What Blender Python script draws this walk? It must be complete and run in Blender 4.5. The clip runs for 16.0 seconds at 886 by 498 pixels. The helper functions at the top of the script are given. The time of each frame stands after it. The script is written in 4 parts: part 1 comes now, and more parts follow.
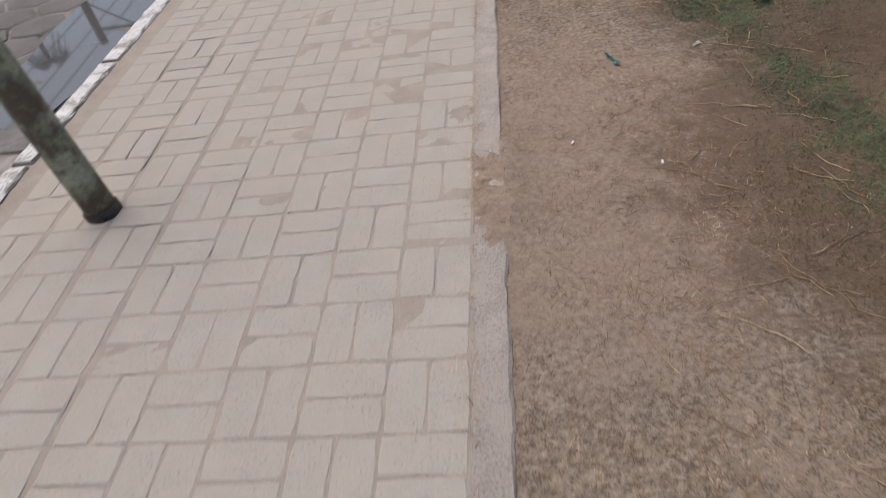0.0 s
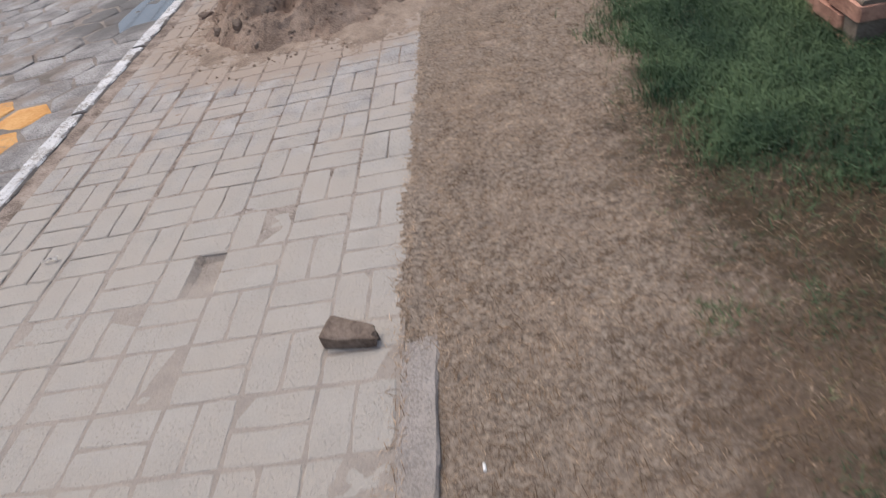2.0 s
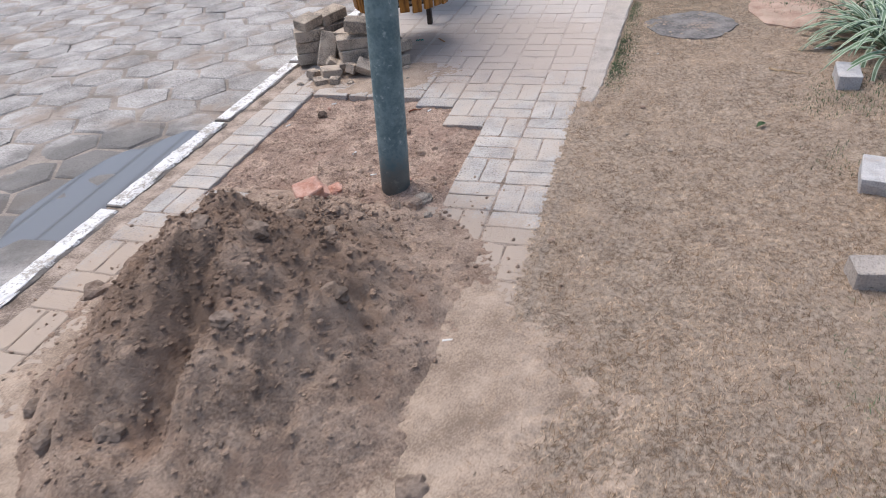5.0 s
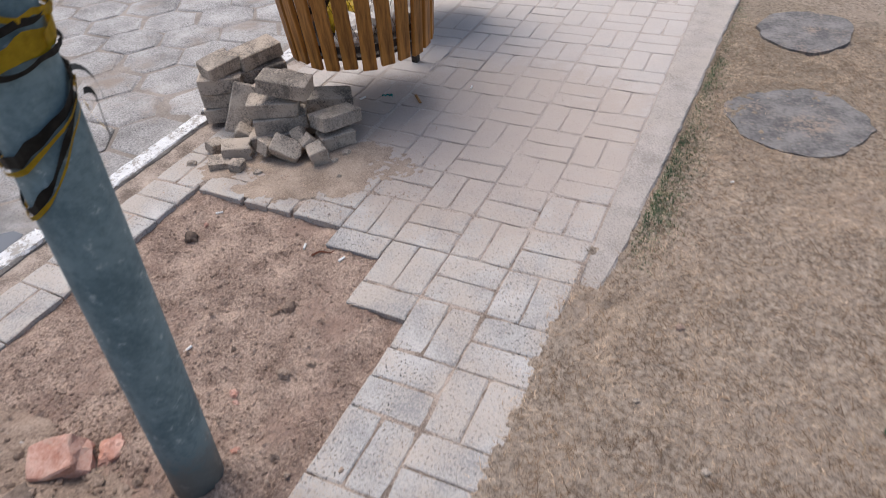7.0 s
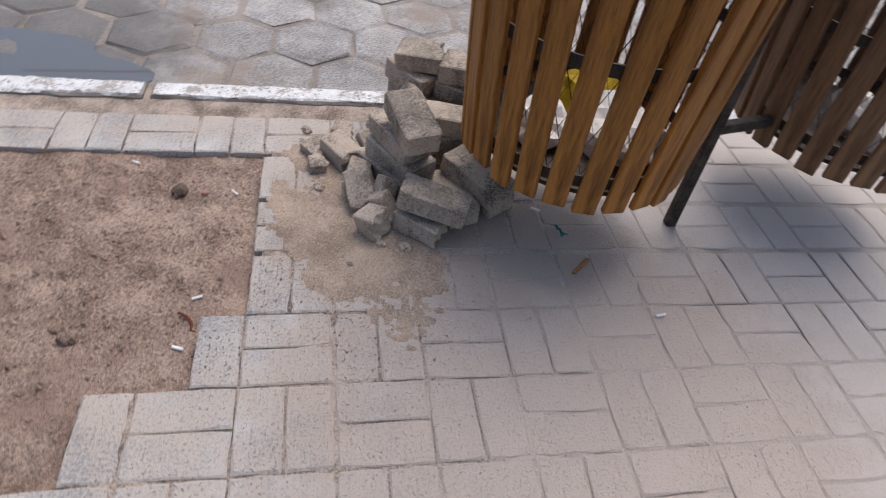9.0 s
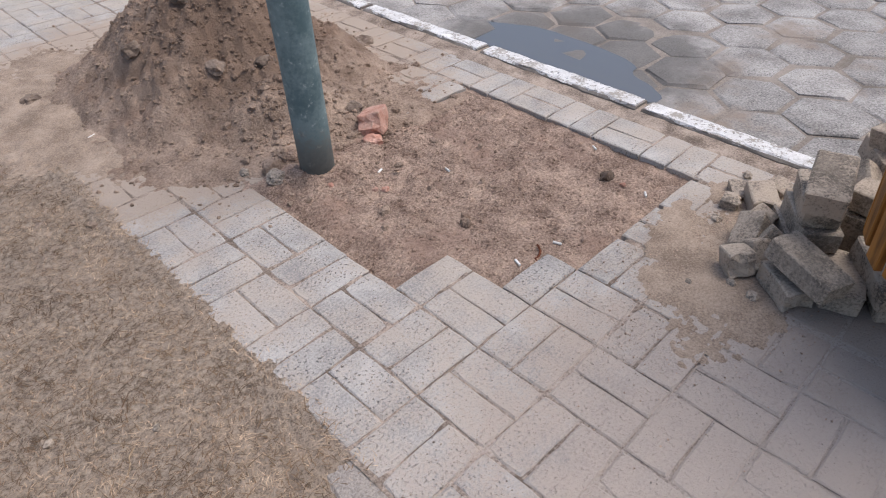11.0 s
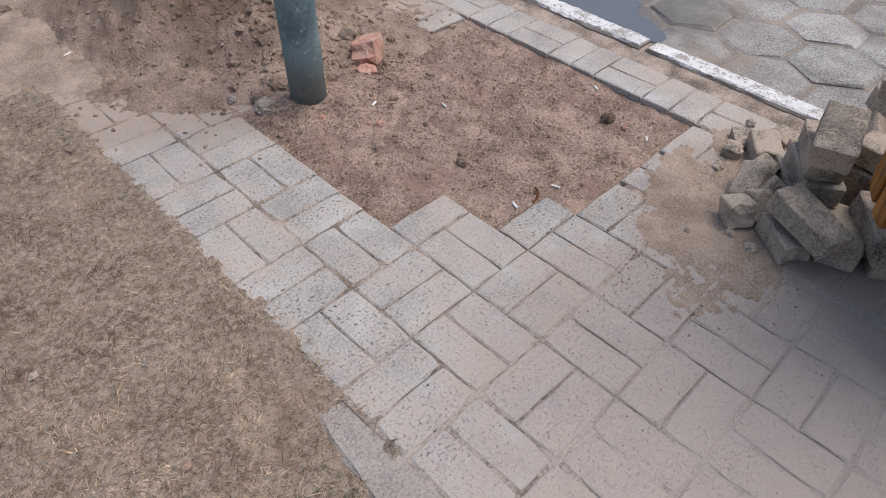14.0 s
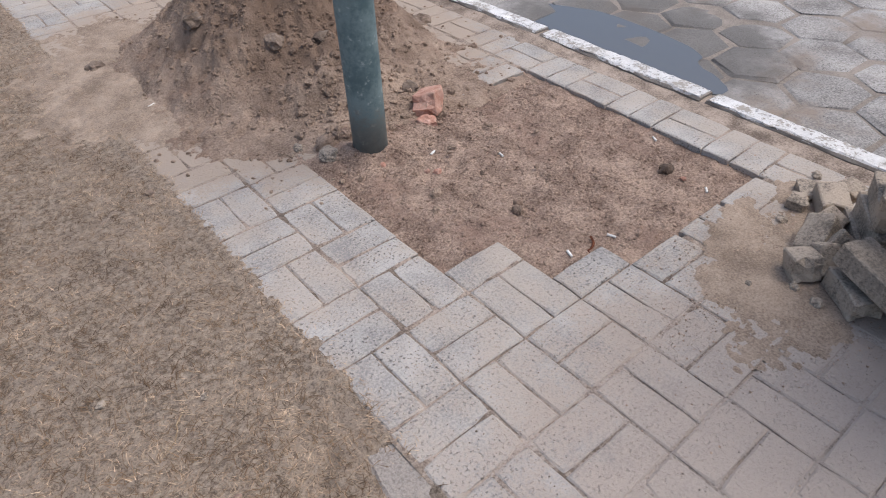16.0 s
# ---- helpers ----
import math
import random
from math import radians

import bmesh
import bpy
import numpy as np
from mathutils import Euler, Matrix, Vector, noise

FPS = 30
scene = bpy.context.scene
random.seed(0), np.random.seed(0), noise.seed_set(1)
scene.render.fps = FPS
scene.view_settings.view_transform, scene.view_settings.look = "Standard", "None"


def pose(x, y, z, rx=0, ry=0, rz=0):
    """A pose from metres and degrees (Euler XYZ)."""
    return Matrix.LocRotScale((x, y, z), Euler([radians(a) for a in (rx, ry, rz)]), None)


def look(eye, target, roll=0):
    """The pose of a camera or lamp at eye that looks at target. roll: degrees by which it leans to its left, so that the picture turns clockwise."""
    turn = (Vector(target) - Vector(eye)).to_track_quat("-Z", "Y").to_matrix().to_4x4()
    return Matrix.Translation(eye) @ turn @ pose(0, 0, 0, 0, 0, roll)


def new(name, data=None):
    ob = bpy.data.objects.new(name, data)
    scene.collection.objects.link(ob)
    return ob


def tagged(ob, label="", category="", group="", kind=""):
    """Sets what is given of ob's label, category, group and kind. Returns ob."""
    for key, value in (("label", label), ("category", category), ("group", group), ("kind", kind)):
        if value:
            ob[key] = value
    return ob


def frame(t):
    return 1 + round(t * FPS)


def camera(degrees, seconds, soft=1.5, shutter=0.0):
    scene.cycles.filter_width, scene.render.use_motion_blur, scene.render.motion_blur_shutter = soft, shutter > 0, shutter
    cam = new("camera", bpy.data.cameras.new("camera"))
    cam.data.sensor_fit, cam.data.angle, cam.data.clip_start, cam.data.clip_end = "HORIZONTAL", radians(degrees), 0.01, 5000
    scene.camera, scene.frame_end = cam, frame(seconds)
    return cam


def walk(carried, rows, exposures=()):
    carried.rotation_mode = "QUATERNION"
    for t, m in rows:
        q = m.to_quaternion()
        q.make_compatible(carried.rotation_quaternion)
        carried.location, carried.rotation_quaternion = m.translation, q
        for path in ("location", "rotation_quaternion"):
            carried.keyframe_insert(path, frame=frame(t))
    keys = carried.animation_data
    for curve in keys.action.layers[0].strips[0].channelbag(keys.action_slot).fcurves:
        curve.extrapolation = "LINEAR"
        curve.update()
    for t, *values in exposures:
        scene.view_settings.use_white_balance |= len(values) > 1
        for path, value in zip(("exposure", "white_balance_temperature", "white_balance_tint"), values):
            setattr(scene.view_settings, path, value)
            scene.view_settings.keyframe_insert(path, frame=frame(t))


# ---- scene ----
cam = camera(69.1, 16.0, soft=1.0, shutter=0.2)
EXPOSURES = [(0.0, 0.18, 6700, 10), (1.5, 0.21, 6500, 10), (3.2, 0.39, 6220, 10), (5.3, 0.74, 6190, 9), (6.5, 0.66, 6200, 9), (8.2, 0.50, 6270, 10), (10.3, 0.50, 6270, 10), (13.0, 0.42, 6240, 9), (16.0, 0.42, 6230, 9)]
PATH = [
    (0, (0.15, -0.137, 1.273), (-0.103, 1.305, -0.089), -11.0),
    (0.5, (0.194, 0.52, 1.29), (0.004, 1.948, -0.097), -17.9),
    (1, (0.36, 1.164, 1.279), (0.048, 2.563, -0.116), -15.2),
    (1.5, (0.346, 1.739, 1.287), (0.155, 3.212, -0.052), -15.2),
    (2, (0.356, 2.284, 1.193), (0.095, 3.815, -0.067), -15.1),
    (2.5, (0.24, 2.737, 1.317), (-0.244, 4.318, 0.191), -15.5),
    (3, (0.294, 3.406, 1.298), (-0.026, 4.992, 0.122), -15.3),
    (3.2, (0.297, 3.596, 1.308), (-0.11, 5.24, 0.244), -16.8),
    (5.3, (0.327, 5.421, 1.346), (-0.199, 6.914, 0.123), -5.3),
    (5.5, (0.315, 5.587, 1.355), (-0.117, 7.079, 0.095), -7.3),
    (6, (0.359, 5.998, 1.312), (-0.19, 7.433, 0.032), -8.5),
    (6.5, (0.393, 6.395, 1.351), (-0.264, 7.706, -0.009), -5.1),
    (7, (0.309, 6.835, 1.357), (-0.411, 8.164, 0.048), -5.3),
    (7.5, (0.287, 7.283, 1.326), (-0.679, 8.45, 0.02), -6.4),
    (8, (0.226, 7.743, 1.224), (-0.933, 8.678, -0.112), -6.0),
    (8.2, (0.185, 7.88, 1.219), (-1.009, 8.813, -0.086), -0.4),
    (10.3, (0.351, 8.868, 1.187), (-0.837, 7.952, -0.136), 1.5),
    (10.5, (0.371, 8.88, 1.206), (-0.782, 7.845, -0.058), -0.4),
    (11, (0.401, 8.908, 1.179), (-0.688, 7.8, -0.08), -0.9),
    (11.5, (0.422, 8.872, 1.171), (-0.563, 7.729, -0.142), 0.4),
    (12, (0.438, 8.854, 1.165), (-0.472, 7.685, -0.178), 0.6),
    (12.5, (0.475, 8.819, 1.159), (-0.302, 7.636, -0.253), 2.3),
    (13, (0.402, 8.856, 1.164), (-0.562, 7.791, -0.228), 2.2),
    (13.5, (0.384, 8.869, 1.16), (-0.656, 7.901, -0.248), 0.8),
    (14, (0.398, 8.851, 1.163), (-0.637, 7.88, -0.247), 2.6),
    (14.5, (0.394, 8.849, 1.166), (-0.617, 7.872, -0.257), 2.2),
    (15, (0.381, 8.857, 1.164), (-0.682, 7.89, -0.227), 2.1),
    (15.5, (0.419, 8.832, 1.181), (-0.505, 7.65, -0.142), -0.5),
    (16, (0.403, 8.873, 1.168), (-0.569, 7.703, -0.131), -0.8),
]
walk(cam, [(t, look(eye, target, roll)) for t, eye, target, roll in PATH], exposures=EXPOSURES)

# ---- light ----
P = 0.205           # paving module
Y0 = 7.79           # a module corner by the dug-out bed
SKY, SUN = 0.13, 1.1
world = bpy.data.worlds.new("overcast_sky")
scene.world = world
world.use_nodes = True
wn = world.node_tree
sky = wn.nodes.new("ShaderNodeTexSky")
sky.sky_type, sky.sun_disc = "NISHITA", False
sky.sun_elevation, sky.sun_rotation = radians(66), radians(-55)
sky.air_density, sky.dust_density, sky.ozone_density = 1.0, 4.0, 1.0
wn.links.new(sky.outputs["Color"], wn.nodes["Background"].inputs["Color"])
wn.nodes["Background"].inputs["Strength"].default_value = SKY
sun = new("sun", bpy.data.lights.new("sun", "SUN"))
sun.data.energy, sun.data.angle, sun.data.color = SUN, radians(38), (1.0, 0.97, 0.94)
sun.matrix_world = look((-3.3, 2.3, 9.0), (0, 0, 0))


# ---- small tools ----
def rgb(r, g, b):
    return tuple(((v / 255 + 0.055) / 1.055) ** 2.4 if v > 10 else v / 255 / 12.92 for v in (r, g, b)) + (1.0,)


def lattice(x, y, scale, seed):
    """Smooth value noise, -1 to 1, on arrays."""
    x, y = np.asarray(x, float) * scale, np.asarray(y, float) * scale
    xi, yi = np.floor(x).astype(np.int64), np.floor(y).astype(np.int64)
    fx, fy = x - xi, y - yi
    fx, fy = fx * fx * (3 - 2 * fx), fy * fy * (3 - 2 * fy)

    def at(a, b):
        h = (a * 374761393 + b * 668265263 + seed * 974634777) & 0x7FFFFFFF
        h = ((h ^ (h >> 13)) * 1274126177) & 0x7FFFFFFF
        return ((h ^ (h >> 16)) & 0xFFFF) / 32767.5 - 1
    return (at(xi, yi) * (1 - fx) + at(xi + 1, yi) * fx) * (1 - fy) + (at(xi, yi + 1) * (1 - fx) + at(xi + 1, yi + 1) * fx) * fy


def rough_noise(x, y, scale, seed, octaves=4, gain=0.5):
    total, amp = 0, 1.0
    for n in range(octaves):
        total = total + amp * lattice(x, y, scale * 2 ** n, seed + n)
        amp *= gain
    return total


def smooth(a, b, v):
    t = np.clip((v - a) / (b - a), 0, 1)
    return t * t * (3 - 2 * t)


def raw(name, verts, faces, material, parent=None, label="", soft=False):
    me = bpy.data.meshes.new(name)
    sizes = np.array([len(q) for q in faces], np.int32)
    me.vertices.add(len(verts))
    me.vertices.foreach_set("co", np.asarray(verts, np.float32).ravel())
    me.loops.add(int(sizes.sum()))
    me.loops.foreach_set("vertex_index", np.concatenate([np.asarray(q, np.int32) for q in faces]) if len(set(sizes.tolist())) > 1 else np.asarray(faces, np.int32).ravel())
    me.polygons.add(len(faces))
    me.polygons.foreach_set("loop_start", np.concatenate([[0], np.cumsum(sizes)[:-1]]).astype(np.int32))
    me.materials.append(material)
    if soft:
        me.polygons.foreach_set("use_smooth", [True] * len(me.polygons))
    else:
        me.polygons.foreach_set("use_smooth", [False] * len(me.polygons))
    me.update(calc_edges=True)
    ob = new(name, me)
    ob.parent = parent
    if label:
        tagged(ob, label)
    return ob


def part(name, bm, material, parent=None, label="", soft=False):
    me = bpy.data.meshes.new(name)
    bm.to_mesh(me)
    bm.free()
    me.materials.append(material)
    if soft:
        me.polygons.foreach_set("use_smooth", [True] * len(me.polygons))
    ob = new(name, me)
    ob.parent = parent
    if label:
        tagged(ob, label)
    return ob


def empty(name, x=0, y=0, z=0):
    ob = new(name)
    ob.location = (x, y, z)
    return ob


def sheet(name, x0, x1, y0, y1, step, height, material, keep=None, soft=True):
    """A ground sheet whose height is a function of x and y."""
    xs, ys = np.arange(x0, x1 + step / 2, step), np.arange(y0, y1 + step / 2, step)
    gx, gy = np.meshgrid(xs, ys)
    gz = height(gx, gy)
    nx, ny = len(xs), len(ys)
    idx = np.arange(nx * ny).reshape(ny, nx)
    quads = np.stack([idx[:-1, :-1], idx[:-1, 1:], idx[1:, 1:], idx[1:, :-1]], -1).reshape(-1, 4)
    if keep is not None:
        ok = keep(gx, gy, gz).ravel()
        quads = quads[ok[quads].any(1)]
    used = np.unique(quads)
    back = np.zeros(nx * ny, int)
    back[used] = np.arange(len(used))
    pts = np.stack([gx.ravel(), gy.ravel(), gz.ravel()], -1)[used]
    return raw(name, pts.tolist(), back[quads].tolist(), material, soft=soft)


# ---- materials ----
def surface(name, dark, light, big=2.0, fine=60.0, rough=0.9, bump=0.3, depth=0.004, vary=0.0, dust=None, dust_at=(0.45, 0.62), dust_scale=2.2,
            pores=0.0, pore_scale=130.0, metal=0.0, stretch=None, third=None, spills_and_tints=(), grit=0.25, grain_share=0.45, sharp=0.14, pore_at=(0.60, 0.68)):
    """Two colours mixed by a coarse and a fine noise, with relief, piece-to-piece variation, pores and a dust layer."""
    m = bpy.data.materials.new(name)
    m.use_nodes = True
    nt = m.node_tree
    nd, lk = nt.nodes, nt.links
    bsdf = nd["Principled BSDF"]
    bsdf.inputs["Roughness"].default_value, bsdf.inputs["Metallic"].default_value = rough, metal
    bsdf.inputs["Specular IOR Level"].default_value = 0.25
    geo = nd.new("ShaderNodeNewGeometry")
    where = geo.outputs["Position"]
    if stretch:
        tex = nd.new("ShaderNodeTexCoord")
        mp = nd.new("ShaderNodeMapping")
        mp.inputs["Scale"].default_value = stretch
        lk.new(tex.outputs["Object"], mp.inputs["Vector"])
        where = mp.outputs["Vector"]

    def noise_at(scale, detail, roughness=0.6):
        n = nd.new("ShaderNodeTexNoise")
        n.inputs["Scale"].default_value, n.inputs["Detail"].default_value, n.inputs["Roughness"].default_value = scale, detail, roughness
        lk.new(where, n.inputs["Vector"])
        return n.outputs["Fac"]

    def calc(op, a, b, c=None):
        n = nd.new("ShaderNodeMath")
        n.operation = op
        for k, v in enumerate((a, b, c)):
            if v is None:
                continue
            if isinstance(v, (int, float)):
                n.inputs[k].default_value = v
            else:
                lk.new(v, n.inputs[k])
        return n.outputs[0]

    def span(v, lo, hi):
        n = nd.new("ShaderNodeMapRange")
        n.interpolation_type = "SMOOTHSTEP"
        n.inputs["From Min"].default_value, n.inputs["From Max"].default_value = lo, hi
        lk.new(v, n.inputs["Value"])
        return n.outputs["Result"]

    def mix(fac, a, b):
        n = nd.new("ShaderNodeMix")
        n.data_type = "RGBA"
        lk.new(fac, n.inputs[0])
        for k, v in ((6, a), (7, b)):
            if isinstance(v, tuple):
                n.inputs[k].default_value = v
            else:
                lk.new(v, n.inputs[k])
        return n.outputs[2]

    coarse, grain = noise_at(big, 5), noise_at(fine, 6, 0.7)
    both = calc("ADD", calc("MULTIPLY", coarse, 1 - grain_share), calc("MULTIPLY", grain, grain_share))
    col = mix(span(both, 0.5 - sharp, 0.5 + sharp), dark, light)
    if third:
        col = mix(calc("MULTIPLY", span(noise_at(big * 0.6, 4), 0.5, 0.7), 0.75), col, third)
    if vary:
        ob = nd.new("ShaderNodeObjectInfo")
        r = calc("FRACT", calc("ADD", ob.outputs["Random"], geo.outputs["Random Per Island"]), 0)
        hsv = nd.new("ShaderNodeHueSaturation")
        lk.new(calc("MULTIPLY_ADD", r, 2 * vary, 1 - vary), hsv.inputs["Value"])
        lk.new(col, hsv.inputs["Color"])
        col = hsv.outputs["Color"]
    relief = grain
    if pores:
        v = noise_at(pore_scale, 2, 0.5)
        patch = span(noise_at(9, 3), 0.36, 0.58)
        mask = calc("MULTIPLY", calc("MULTIPLY", span(v, *pore_at), patch), pores)
        col = mix(mask, col, tuple(0.28 * c for c in dark[:3]) + (1,))
        relief = calc("SUBTRACT", relief, calc("MULTIPLY", mask, 0.5))
    if dust:
        col = mix(calc("MULTIPLY", span(calc("ADD", noise_at(dust_scale, 6, 0.65), calc("MULTIPLY", calc("SUBTRACT", grain, 0.5), grit)), *dust_at), 0.85), col, dust)
    for cx, cy, near, far, tone, most in spills_and_tints:
        gap = nd.new("ShaderNodeVectorMath")
        gap.operation = "DISTANCE"
        lk.new(geo.outputs["Position"], gap.inputs[0])
        gap.inputs[1].default_value = (cx, cy, 0)
        n = nd.new("ShaderNodeMapRange")
        n.inputs["From Min"].default_value, n.inputs["From Max"].default_value = far, near
        lk.new(gap.outputs["Value"], n.inputs["Value"])
        strewn = calc("ADD", calc("MULTIPLY", n.outputs["Result"], 0.5), calc("ADD", calc("MULTIPLY", noise_at(9, 8, 0.75), 0.6), calc("MULTIPLY", calc("SUBTRACT", grain, 0.15), 0.55)))
        col = mix(calc("MULTIPLY", calc("MULTIPLY", span(strewn, 0.62, 0.86), span(n.outputs["Result"], 0.0, 0.25)), most), col, tone)
    lk.new(col, bsdf.inputs["Base Color"])
    bp = nd.new("ShaderNodeBump")
    bp.inputs["Strength"].default_value, bp.inputs["Distance"].default_value = bump, depth
    lk.new(relief, bp.inputs["Height"])
    lk.new(bp.outputs["Normal"], bsdf.inputs["Normal"])
    return m


SAND = rgb(172, 155, 139)
# The entry at (-1.12, 8.95) darkens the paving under and round the near bin.
M_PAVER = surface("grey_concrete_paver", rgb(144, 139, 135), rgb(192, 186, 179), big=7, fine=150, vary=0.06, bump=0.9, depth=0.004, dust=rgb(184, 171, 158), dust_at=(0.36, 0.62), pores=0.95, pore_scale=120, pore_at=(0.57, 0.66), dust_scale=4.5, grit=0.8,
                  grain_share=0.55, sharp=0.13, spills_and_tints=((-0.9, 0.6, 3.1, 5.2, rgb(180, 171, 159), 0.75), (-1.17, 8.52, 0.16, 0.42, rgb(164, 148, 134), 0.6), (-0.70, 6.25, 0.85, 1.25, SAND, 0.95), (0.0, 6.2, 0.30, 0.9, SAND, 0.9), (-0.4, 10.2, 1.1, 2.3, rgb(190, 179, 170), 0.75), (-1.12, 8.95, 0.12, 0.46, rgb(134, 120, 108), 0.5), (-0.55, 8.95, 0.30, 1.0, rgb(170, 153, 139), 0.55)))
M_RUBBLE = surface("grey_broken_concrete", rgb(106, 97, 88), rgb(176, 162, 146), big=9, fine=140, vary=0.16, bump=0.9, depth=0.005, dust=rgb(188, 171, 153), dust_at=(0.42, 0.62), dust_scale=8.0, grit=0.7, pores=0.35, grain_share=0.42)
M_BLOCK = surface("clean_grey_concrete", rgb(150, 147, 146), rgb(198, 194, 191), big=9, fine=190, vary=0.08, bump=0.7, depth=0.003, grain_share=0.6, pores=0.4, dust=rgb(174, 158, 144), dust_at=(0.56, 0.74), dust_scale=7, grit=0.9)
M_JOINT = surface("sandy_joint", rgb(108, 94, 83), rgb(184, 166, 150), big=9, fine=150, bump=0.9, depth=0.006, grain_share=0.5, sharp=0.12, spills_and_tints=((-0.5, 0.9, 2.4, 4.4, rgb(174, 163, 151), 0.75), (-0.4, 10.2, 1.1, 2.3, rgb(182, 170, 160), 0.7)))
M_SPILL = surface("dry_pale_sand", rgb(124, 107, 92), rgb(181, 161, 142), big=7, fine=170, bump=0.8, depth=0.005, grain_share=0.55, sharp=0.14)
M_EDGE = surface("rough_mortar_edging", rgb(158, 147, 137), rgb(210, 198, 188), big=9, fine=150, bump=1.0, depth=0.010, pores=0.35, pore_scale=110, grain_share=0.6, dust=rgb(194, 181, 168), dust_at=(0.45, 0.65), grit=0.8)
M_SAND = surface("brown_sand", rgb(128, 105, 91), rgb(210, 182, 161), big=8, fine=130, bump=1.0, depth=0.016, grain_share=0.6, sharp=0.13, third=rgb(170, 141, 124))
M_SOIL = surface("dug_brown_soil", rgb(126, 106, 91), rgb(190, 166, 146), big=7, fine=120, bump=1.0, depth=0.012, grain_share=0.55, sharp=0.14, third=rgb(150, 124, 106), spills_and_tints=((-0.84, 6.42, 0.22, 0.70, rgb(122, 100, 84), 0.80),))
# Tints: pale earth, three darker browns around x = 1.5, one by the edging.
M_LAWN = surface("bare_trodden_lawn", rgb(118, 102, 87), rgb(198, 179, 159), big=60, fine=230, bump=1.0, depth=0.010, dust=rgb(178, 158, 139), dust_at=(0.48, 0.70), dust_scale=3.0, grit=1.2, grain_share=0.5, sharp=0.13, spills_and_tints=((0.28, 1.6, 0.35, 1.3, rgb(180, 157, 139), 0.55), (1.45, 1.5, 0.45, 1.30, rgb(112, 91, 73), 0.78), (1.55, 2.9, 0.45, 1.30, rgb(104, 85, 68), 0.75), (1.6, 4.1, 0.60, 1.20, rgb(82, 70, 53), 0.88), (0.12, 9.9, 0.05, 1.6, rgb(120, 106, 84), 0.5)))
M_DRY = surface("dry_grass", rgb(150, 125, 102), rgb(212, 186, 158), big=6, fine=40, vary=0.32, bump=0.0)
M_THATCH = surface("dead_thatch", rgb(94, 74, 57), rgb(150, 124, 98), big=6, fine=40, vary=0.35, bump=0.0)
M_GREEN = surface("green_grass", rgb(48, 70, 48), rgb(104, 124, 86), big=3, fine=40, vary=0.40, bump=0.0, rough=0.7)
M_WEED = surface("olive_weeds", rgb(76, 64, 46), rgb(116, 101, 74), big=4, fine=40, vary=0.40, bump=0.0)
M_COBBLE = surface("worn_hexagonal_concrete", rgb(120, 115, 111), rgb(184, 178, 172), big=4, fine=110, vary=0.10, bump=0.6, depth=0.004, dust=rgb(140, 124, 110), dust_at=(0.5, 0.7), pores=0.9, pore_scale=150, grain_share=0.6, sharp=0.13, spills_and_tints=((-2.15, 7.2, 0.35, 0.95, rgb(98, 94, 90), 0.75), (-2.2, 3.3, 0.8, 1.8, rgb(98, 94, 90), 0.75)))
M_ROADBED = surface("dirty_road_joint", rgb(112, 103, 94), rgb(160, 148, 137), big=4, fine=120, bump=0.8)
M_KERB = surface("concrete_kerb", rgb(118, 110, 102), rgb(150, 142, 133), big=8, fine=120, bump=0.6)
M_WHITE = surface("chipped_white_paint", rgb(206, 202, 198), rgb(236, 233, 230), big=12, fine=90, bump=0.9, depth=0.006, pores=0.9, pore_scale=60, dust=rgb(150, 140, 128), dust_at=(0.51, 0.62), dust_scale=11, grit=0.9)
M_POLE = surface("blue_green_painted_steel", rgb(86, 106, 110), rgb(122, 140, 141), big=9, fine=60, rough=0.55, bump=0.15, dust=rgb(160, 170, 167), dust_at=(0.60, 0.69), dust_scale=36, spills_and_tints=((-0.629, 7.257, 0.06, 0.26, rgb(92, 84, 76), 0.6),))
M_POST = surface("mossy_painted_post", rgb(112, 118, 98), rgb(168, 168, 146), big=7, fine=60, rough=0.75, bump=0.3, dust=rgb(80, 64, 54), dust_at=(0.46, 0.6), dust_scale=5)
M_WOOD = surface("varnished_yellow_wood", rgb(104, 66, 28), rgb(170, 116, 54), big=2, fine=14, rough=0.5, bump=0.2, vary=0.14, stretch=(9, 9, 0.9))
M_DARKWOOD = surface("weathered_brown_wood", rgb(84, 62, 44), rgb(132, 100, 72), big=2, fine=14, rough=0.6, bump=0.25, vary=0.12, stretch=(9, 9, 0.9))
M_STEEL = surface("dark_steel", rgb(44, 40, 38), rgb(80, 72, 66), big=20, fine=90, rough=0.6, bump=0.2, metal=0.4)
M_STONE = surface("grey_field_stone", rgb(98, 83, 72), rgb(146, 129, 115), big=14, fine=90, bump=0.7, vary=0.2)
M_RED = surface("broken_red_clay_brick", rgb(182, 130, 110), rgb(214, 174, 156), big=20, fine=110, bump=0.9, depth=0.006, vary=0.12, dust=rgb(184, 156, 138), dust_at=(0.48, 0.66), dust_scale=16)
M_WALLBRICK = surface("red_clay_wall_brick", rgb(146, 104, 88), rgb(192, 146, 125), big=9, fine=80, bump=0.6, vary=0.15, dust=rgb(120, 104, 90), dust_at=(0.55, 0.7))
M_MORTAR = surface("grey_mortar", rgb(104, 90, 78), rgb(140, 126, 112), big=9, fine=100, bump=0.8)
M_SLATE = surface("dark_grey_slate", rgb(86, 82, 80), rgb(132, 126, 121), big=9, fine=70, bump=0.8, depth=0.006, vary=0.06, dust=rgb(150, 131, 114), dust_at=(0.53, 0.72), dust_scale=6, grit=0.7)
